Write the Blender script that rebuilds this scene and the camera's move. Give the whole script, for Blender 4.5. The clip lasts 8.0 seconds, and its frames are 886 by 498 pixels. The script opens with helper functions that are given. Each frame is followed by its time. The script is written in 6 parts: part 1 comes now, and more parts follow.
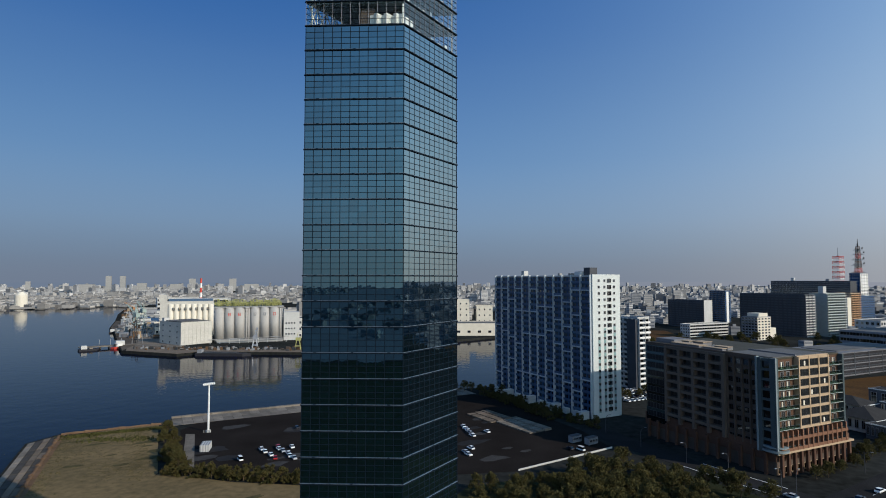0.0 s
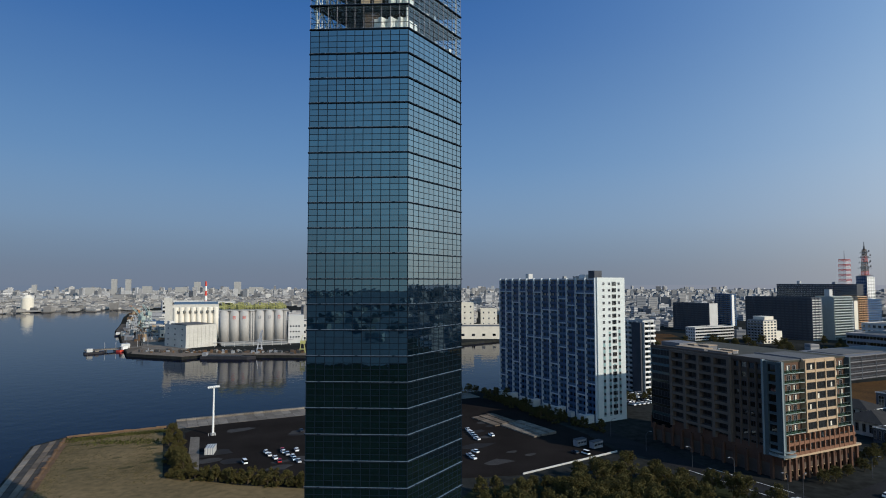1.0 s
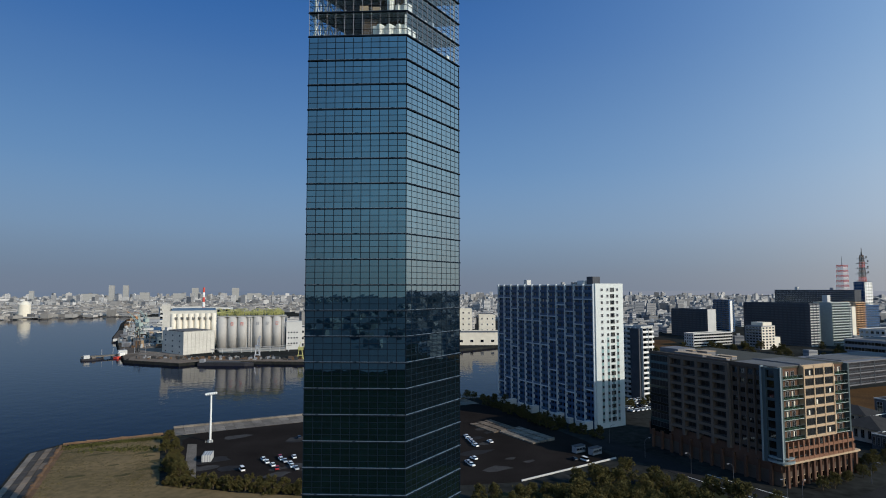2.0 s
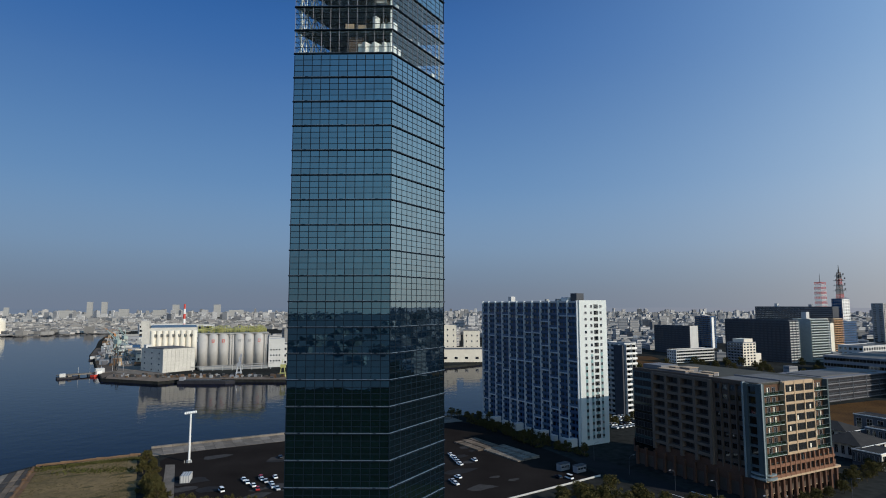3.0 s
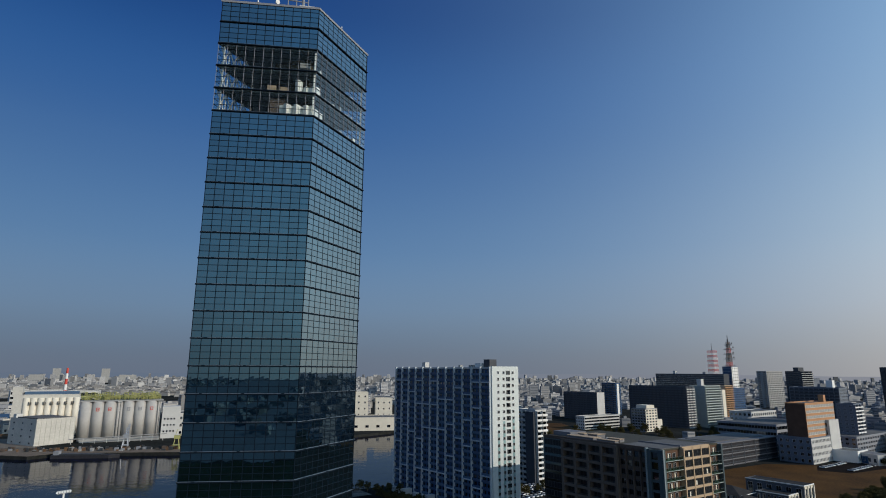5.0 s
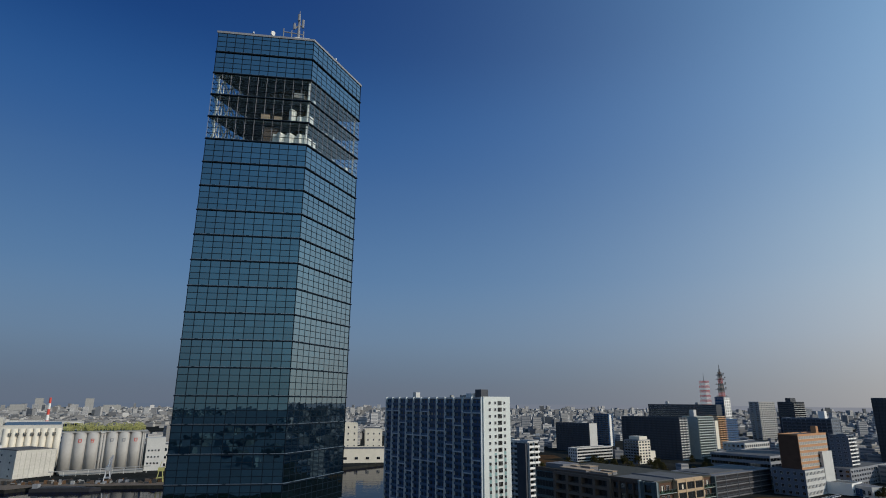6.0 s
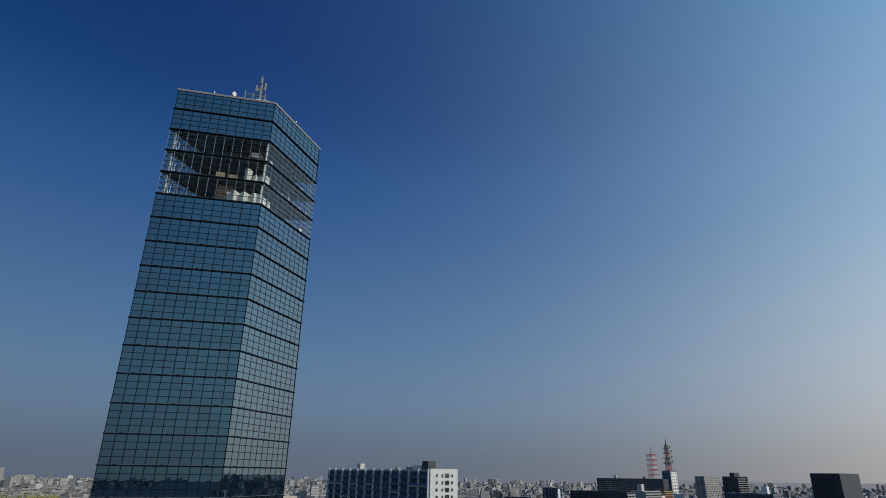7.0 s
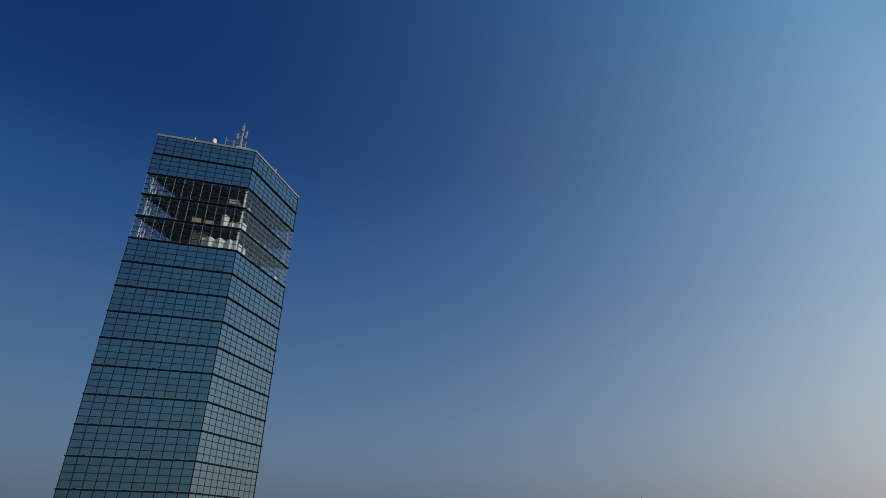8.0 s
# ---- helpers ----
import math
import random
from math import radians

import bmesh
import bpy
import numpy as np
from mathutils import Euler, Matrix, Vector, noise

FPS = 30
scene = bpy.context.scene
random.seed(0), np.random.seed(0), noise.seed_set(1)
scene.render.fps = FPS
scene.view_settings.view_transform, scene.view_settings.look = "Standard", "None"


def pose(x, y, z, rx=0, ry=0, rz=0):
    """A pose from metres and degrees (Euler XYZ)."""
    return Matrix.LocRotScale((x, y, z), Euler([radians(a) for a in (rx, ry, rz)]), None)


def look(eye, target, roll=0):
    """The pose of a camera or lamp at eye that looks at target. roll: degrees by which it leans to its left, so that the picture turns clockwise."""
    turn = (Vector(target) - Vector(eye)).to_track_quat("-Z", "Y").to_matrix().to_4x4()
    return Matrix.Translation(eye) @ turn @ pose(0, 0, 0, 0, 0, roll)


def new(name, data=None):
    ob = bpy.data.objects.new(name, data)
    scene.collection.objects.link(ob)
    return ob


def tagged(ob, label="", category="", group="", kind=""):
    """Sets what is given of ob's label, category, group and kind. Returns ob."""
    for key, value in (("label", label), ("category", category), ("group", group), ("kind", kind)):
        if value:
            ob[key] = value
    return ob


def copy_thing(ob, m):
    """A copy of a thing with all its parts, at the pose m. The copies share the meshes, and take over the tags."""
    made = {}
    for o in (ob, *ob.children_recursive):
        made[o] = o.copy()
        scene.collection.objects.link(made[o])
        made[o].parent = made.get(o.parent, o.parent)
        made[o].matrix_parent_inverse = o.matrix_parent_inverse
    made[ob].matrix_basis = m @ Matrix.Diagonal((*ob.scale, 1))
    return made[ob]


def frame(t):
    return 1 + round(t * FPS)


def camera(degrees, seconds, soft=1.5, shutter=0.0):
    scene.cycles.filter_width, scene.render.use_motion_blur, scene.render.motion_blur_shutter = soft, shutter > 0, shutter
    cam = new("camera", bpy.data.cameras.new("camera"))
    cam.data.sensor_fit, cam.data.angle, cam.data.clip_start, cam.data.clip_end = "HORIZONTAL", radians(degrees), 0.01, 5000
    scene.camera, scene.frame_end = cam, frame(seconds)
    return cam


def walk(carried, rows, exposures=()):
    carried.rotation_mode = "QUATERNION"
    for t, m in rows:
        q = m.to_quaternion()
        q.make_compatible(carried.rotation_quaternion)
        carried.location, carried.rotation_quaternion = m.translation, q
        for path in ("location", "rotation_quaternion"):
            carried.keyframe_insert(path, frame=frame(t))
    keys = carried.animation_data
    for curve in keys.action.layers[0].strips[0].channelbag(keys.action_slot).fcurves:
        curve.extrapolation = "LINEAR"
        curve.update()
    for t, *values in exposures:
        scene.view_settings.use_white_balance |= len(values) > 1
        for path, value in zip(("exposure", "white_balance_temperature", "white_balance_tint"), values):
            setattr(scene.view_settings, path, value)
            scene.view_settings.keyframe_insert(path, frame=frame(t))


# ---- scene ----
cam = camera(75.3, 8.0, soft=1.0)
EYE = Vector((0.0, 0.0, 68.0))
# seconds, heading to the right, tilt up, lean (degrees)
PATH = [
    (0, 0.000, 2.990, -0.03),
    (0.5, -0.242, 3.119, -0.03),
    (1, -0.428, 3.301, -0.04),
    (2.3, -0.195, 4.235, -0.09),
    (2.5, -0.098, 4.521, -0.10),
    (3, 1.293, 5.550, -0.06),
    (3.5, 3.026, 6.929, -0.02),
    (4, 5.112, 8.563, 0.08),
    (4.5, 7.122, 10.237, 0.19),
    (5, 9.733, 11.962, 0.26),
    (5.2, 10.290, 12.620, 0.29),
    (6.3, 10.830, 16.154, 0.41),
    (6.5, 12.100, 17.398, 0.50),
    (7, 15.430, 21.381, 0.77),
    (7.5, 17.785, 25.091, 0.89),
    (8, 17.861, 26.457, 0.90),
]


def heading(yaw, pitch):
    y, p = radians(yaw), radians(pitch)
    return Vector((math.sin(y) * math.cos(p), math.cos(y) * math.cos(p), math.sin(p)))


walk(cam, [(t, look(EYE, EYE + heading(y, p), r)) for t, y, p, r in PATH],
     exposures=((0, 0.0), (2.5, 0.0), (4.5, -0.27), (6.5, -0.48), (8.0, -0.72)))

# ---- daylight ----
SUN_XY, SUN_ELEVATION = Vector((0.829, -0.559)), 25.0
world = bpy.data.worlds.new("daylight")
scene.world = world
world.use_nodes = True
wn = world.node_tree.nodes
sky = wn.new("ShaderNodeTexSky")
sky.sky_type, sky.sun_disc = "NISHITA", False
sky.sun_elevation, sky.sun_rotation = radians(SUN_ELEVATION), math.atan2(-SUN_XY.x, SUN_XY.y)
sky.air_density, sky.dust_density, sky.ozone_density, sky.altitude = 1.0, 0.3, 2.0, 0
wl = world.node_tree.links
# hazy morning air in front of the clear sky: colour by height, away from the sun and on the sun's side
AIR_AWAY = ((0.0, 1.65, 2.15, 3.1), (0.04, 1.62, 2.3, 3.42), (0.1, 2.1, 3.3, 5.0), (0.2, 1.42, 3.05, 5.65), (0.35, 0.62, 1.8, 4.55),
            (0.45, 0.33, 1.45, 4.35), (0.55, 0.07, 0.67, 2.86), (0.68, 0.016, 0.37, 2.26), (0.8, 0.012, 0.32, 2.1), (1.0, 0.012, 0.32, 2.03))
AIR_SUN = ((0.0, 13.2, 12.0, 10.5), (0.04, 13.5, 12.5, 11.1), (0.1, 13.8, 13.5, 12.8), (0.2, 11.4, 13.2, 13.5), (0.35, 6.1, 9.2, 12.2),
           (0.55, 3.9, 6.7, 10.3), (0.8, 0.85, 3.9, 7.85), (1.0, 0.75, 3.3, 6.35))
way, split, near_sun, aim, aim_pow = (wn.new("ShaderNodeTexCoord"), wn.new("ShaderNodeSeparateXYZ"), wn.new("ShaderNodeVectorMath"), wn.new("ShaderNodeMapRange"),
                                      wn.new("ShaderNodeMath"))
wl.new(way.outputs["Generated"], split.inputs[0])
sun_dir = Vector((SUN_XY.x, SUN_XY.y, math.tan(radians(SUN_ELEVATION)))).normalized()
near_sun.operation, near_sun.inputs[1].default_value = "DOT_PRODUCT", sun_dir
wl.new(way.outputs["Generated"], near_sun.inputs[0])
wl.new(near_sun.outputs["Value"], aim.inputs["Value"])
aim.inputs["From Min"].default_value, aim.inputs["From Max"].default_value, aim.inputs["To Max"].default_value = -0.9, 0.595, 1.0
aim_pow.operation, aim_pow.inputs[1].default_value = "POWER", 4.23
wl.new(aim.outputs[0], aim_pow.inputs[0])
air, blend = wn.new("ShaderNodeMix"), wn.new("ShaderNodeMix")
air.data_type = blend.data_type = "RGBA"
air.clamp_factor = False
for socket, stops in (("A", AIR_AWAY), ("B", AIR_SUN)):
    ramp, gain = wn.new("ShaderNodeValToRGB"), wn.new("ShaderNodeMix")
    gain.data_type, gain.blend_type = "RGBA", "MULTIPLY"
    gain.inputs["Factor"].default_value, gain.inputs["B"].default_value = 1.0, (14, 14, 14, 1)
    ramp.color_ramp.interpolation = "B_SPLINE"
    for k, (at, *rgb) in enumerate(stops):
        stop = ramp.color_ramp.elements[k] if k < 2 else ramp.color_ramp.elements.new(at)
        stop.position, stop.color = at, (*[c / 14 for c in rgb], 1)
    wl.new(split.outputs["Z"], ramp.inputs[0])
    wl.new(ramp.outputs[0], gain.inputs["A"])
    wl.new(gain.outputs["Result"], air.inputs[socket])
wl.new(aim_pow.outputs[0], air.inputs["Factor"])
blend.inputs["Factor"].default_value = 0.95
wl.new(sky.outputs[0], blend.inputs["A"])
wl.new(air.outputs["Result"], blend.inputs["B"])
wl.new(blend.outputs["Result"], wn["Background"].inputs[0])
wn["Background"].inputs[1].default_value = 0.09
sun = new("sun", bpy.data.lights.new("sun", "SUN"))
sun.data.energy, sun.data.angle, sun.data.color = 3.7, radians(0.5), (1.0, 0.91, 0.78)
sun_way = Vector((SUN_XY.x, SUN_XY.y, math.tan(radians(SUN_ELEVATION)) * SUN_XY.length))
sun.matrix_world = look(sun_way * 300, (0, 0, 0))


# ---- materials ----
def mat(name, color, rough=0.7, metal=0.0, vary=0.18, scale=0.4, fine=6.0, bump=0.1, per=0.0, spec=0.5, alt=None, island=False):
    """A worn surface: colour drifts at two scales, with a fine relief; per varies it from piece to piece."""
    m = bpy.data.materials.new(name)
    m.use_nodes = True
    n, l = m.node_tree.nodes, m.node_tree.links
    b = n["Principled BSDF"]
    b.inputs["Roughness"].default_value, b.inputs["Metallic"].default_value = rough, metal
    b.inputs["Specular IOR Level"].default_value = spec
    tc = n.new("ShaderNodeTexCoord")
    big, small = n.new("ShaderNodeTexNoise"), n.new("ShaderNodeTexNoise")
    for tex, s, d in ((big, scale, 4), (small, fine, 3)):
        tex.inputs["Scale"].default_value, tex.inputs["Detail"].default_value = s, d
        l.new(tc.outputs["Object"], tex.inputs["Vector"])
    add = n.new("ShaderNodeMath")
    add.operation = "ADD"
    l.new(big.outputs["Fac"], add.inputs[0])
    l.new(small.outputs["Fac"], add.inputs[1])
    ramp = n.new("ShaderNodeMapRange")
    ramp.inputs["From Min"].default_value, ramp.inputs["From Max"].default_value = 0.65, 1.35
    l.new(add.outputs[0], ramp.inputs["Value"])
    mix = n.new("ShaderNodeMix")
    mix.data_type = "RGBA"
    lo = alt or [c * (1 - vary) for c in color]
    hi = [min(1, c * (1 + vary)) for c in color]
    mix.inputs["A"].default_value, mix.inputs["B"].default_value = (*lo, 1), (*hi, 1)
    l.new(ramp.outputs[0], mix.inputs["Factor"])
    out = mix.outputs["Result"]
    if per:
        hsv = n.new("ShaderNodeHueSaturation")
        if island:
            src = n.new("ShaderNodeNewGeometry").outputs["Random Per Island"]
        else:
            src = n.new("ShaderNodeObjectInfo").outputs["Random"]
        mr = n.new("ShaderNodeMapRange")
        mr.inputs["To Min"].default_value, mr.inputs["To Max"].default_value = 1 - per, 1 + per
        l.new(src, mr.inputs["Value"])
        l.new(mr.outputs[0], hsv.inputs["Value"])
        l.new(out, hsv.inputs["Color"])
        out = hsv.outputs[0]
    l.new(out, b.inputs["Base Color"])
    if bump:
        bp = n.new("ShaderNodeBump")
        bp.inputs["Strength"].default_value, bp.inputs["Distance"].default_value = bump, 0.05
        l.new(small.outputs["Fac"], bp.inputs["Height"])
        l.new(bp.outputs[0], b.inputs["Normal"])
    return m


def coated_glass(name, tint, rough=0.02, wave=0.004, per=0.0, metal=1.0, coat=0.0):
    """Half-mirrored solar glass."""
    m = bpy.data.materials.new(name)
    m.use_nodes = True
    n, l = m.node_tree.nodes, m.node_tree.links
    b = n["Principled BSDF"]
    b.inputs["Base Color"].default_value = (*tint, 1)
    b.inputs["Metallic"].default_value, b.inputs["Roughness"].default_value = metal, rough
    b.inputs["Coat Weight"].default_value, b.inputs["Coat Roughness"].default_value = coat, rough
    if per:
        hsv, mr, isl = n.new("ShaderNodeHueSaturation"), n.new("ShaderNodeMapRange"), n.new("ShaderNodeNewGeometry")
        mr.inputs["To Min"].default_value, mr.inputs["To Max"].default_value = 1 - per, 1 + per
        l.new(isl.outputs["Random Per Island"], mr.inputs["Value"])
        l.new(mr.outputs[0], hsv.inputs["Value"])
        hsv.inputs["Color"].default_value = (*tint, 1)
        l.new(hsv.outputs[0], b.inputs["Base Color"])
    tc, tex, bp = n.new("ShaderNodeTexCoord"), n.new("ShaderNodeTexNoise"), n.new("ShaderNodeBump")
    tex.inputs["Scale"].default_value = 0.5
    l.new(tc.outputs["Object"], tex.inputs["Vector"])
    bp.inputs["Strength"].default_value, bp.inputs["Distance"].default_value = 1.0, wave
    l.new(tex.outputs["Fac"], bp.inputs["Height"])
    l.new(bp.outputs[0], b.inputs["Normal"])
    l.new(bp.outputs[0], b.inputs["Coat Normal"])
    if coat:
        # outer sheet: stronger mirror at a slant
        face, edge, shine, mix = n.new("ShaderNodeLayerWeight"), n.new("ShaderNodeMath"), n.new("ShaderNodeBsdfGlossy"), n.new("ShaderNodeMixShader")
        edge.operation, edge.inputs[1].default_value = "MULTIPLY", 0.22
        shine.inputs["Color"].default_value, shine.inputs["Roughness"].default_value = (0.85, 0.92, 0.95, 1), rough
        l.new(face.outputs["Facing"], edge.inputs[0])
        l.new(bp.outputs[0], shine.inputs["Normal"])
        l.new(edge.outputs[0], mix.inputs[0])
        l.new(b.outputs[0], mix.inputs[1])
        l.new(shine.outputs[0], mix.inputs[2])
        l.new(mix.outputs[0], n["Material Output"].inputs[0])
    return m


def clear_glass(name, tint, gloss=0.12):
    m = bpy.data.materials.new(name)
    m.use_nodes = True
    n, l = m.node_tree.nodes, m.node_tree.links
    clear, shine, mix = n.new("ShaderNodeBsdfTransparent"), n.new("ShaderNodeBsdfGlossy"), n.new("ShaderNodeMixShader")
    clear.inputs[0].default_value = (*tint, 1)
    shine.inputs["Roughness"].default_value = 0.02
    face, edge, add = n.new("ShaderNodeLayerWeight"), n.new("ShaderNodeMath"), n.new("ShaderNodeMath")
    edge.operation, edge.inputs[1].default_value = "POWER", 2.5
    add.operation, add.inputs[1].default_value, add.inputs[2].default_value = "MULTIPLY_ADD", 0.6, gloss
    l.new(face.outputs["Facing"], edge.inputs[0])
    l.new(edge.outputs[0], add.inputs[0])
    l.new(add.outputs[0], mix.inputs[0])
    l.new(clear.outputs[0], mix.inputs[1])
    l.new(shine.outputs[0], mix.inputs[2])
    l.new(mix.outputs[0], n["Material Output"].inputs[0])
    return m


def water_mat():
    m = bpy.data.materials.new("sea_water")
    m.use_nodes = True
    n, l = m.node_tree.nodes, m.node_tree.links
    b = n["Principled BSDF"]
    b.inputs["Base Color"].default_value = (0.0008, 0.0035, 0.014, 1)
    b.inputs["Roughness"].default_value, b.inputs["IOR"].default_value = 0.02, 1.095
    tc = n.new("ShaderNodeTexCoord")
    fine, swell, add, bp = n.new("ShaderNodeTexNoise"), n.new("ShaderNodeTexNoise"), n.new("ShaderNodeMath"), n.new("ShaderNodeBump")
    add.operation, add.inputs[1].default_value = "MULTIPLY_ADD", 4.0
    fine.inputs["Scale"].default_value, fine.inputs["Detail"].default_value = 0.45, 4
    swell.inputs["Scale"].default_value, swell.inputs["Detail"].default_value = 0.11, 3
    for tex in (fine, swell):
        l.new(tc.outputs["Object"], tex.inputs["Vector"])
    l.new(swell.outputs["Fac"], add.inputs[0])
    l.new(fine.outputs["Fac"], add.inputs[2])
    l.new(add.outputs[0], bp.inputs["Height"])
    bp.inputs["Strength"].default_value, bp.inputs["Distance"].default_value = 0.26, 0.12
    l.new(bp.outputs[0], b.inputs["Normal"])
    return m


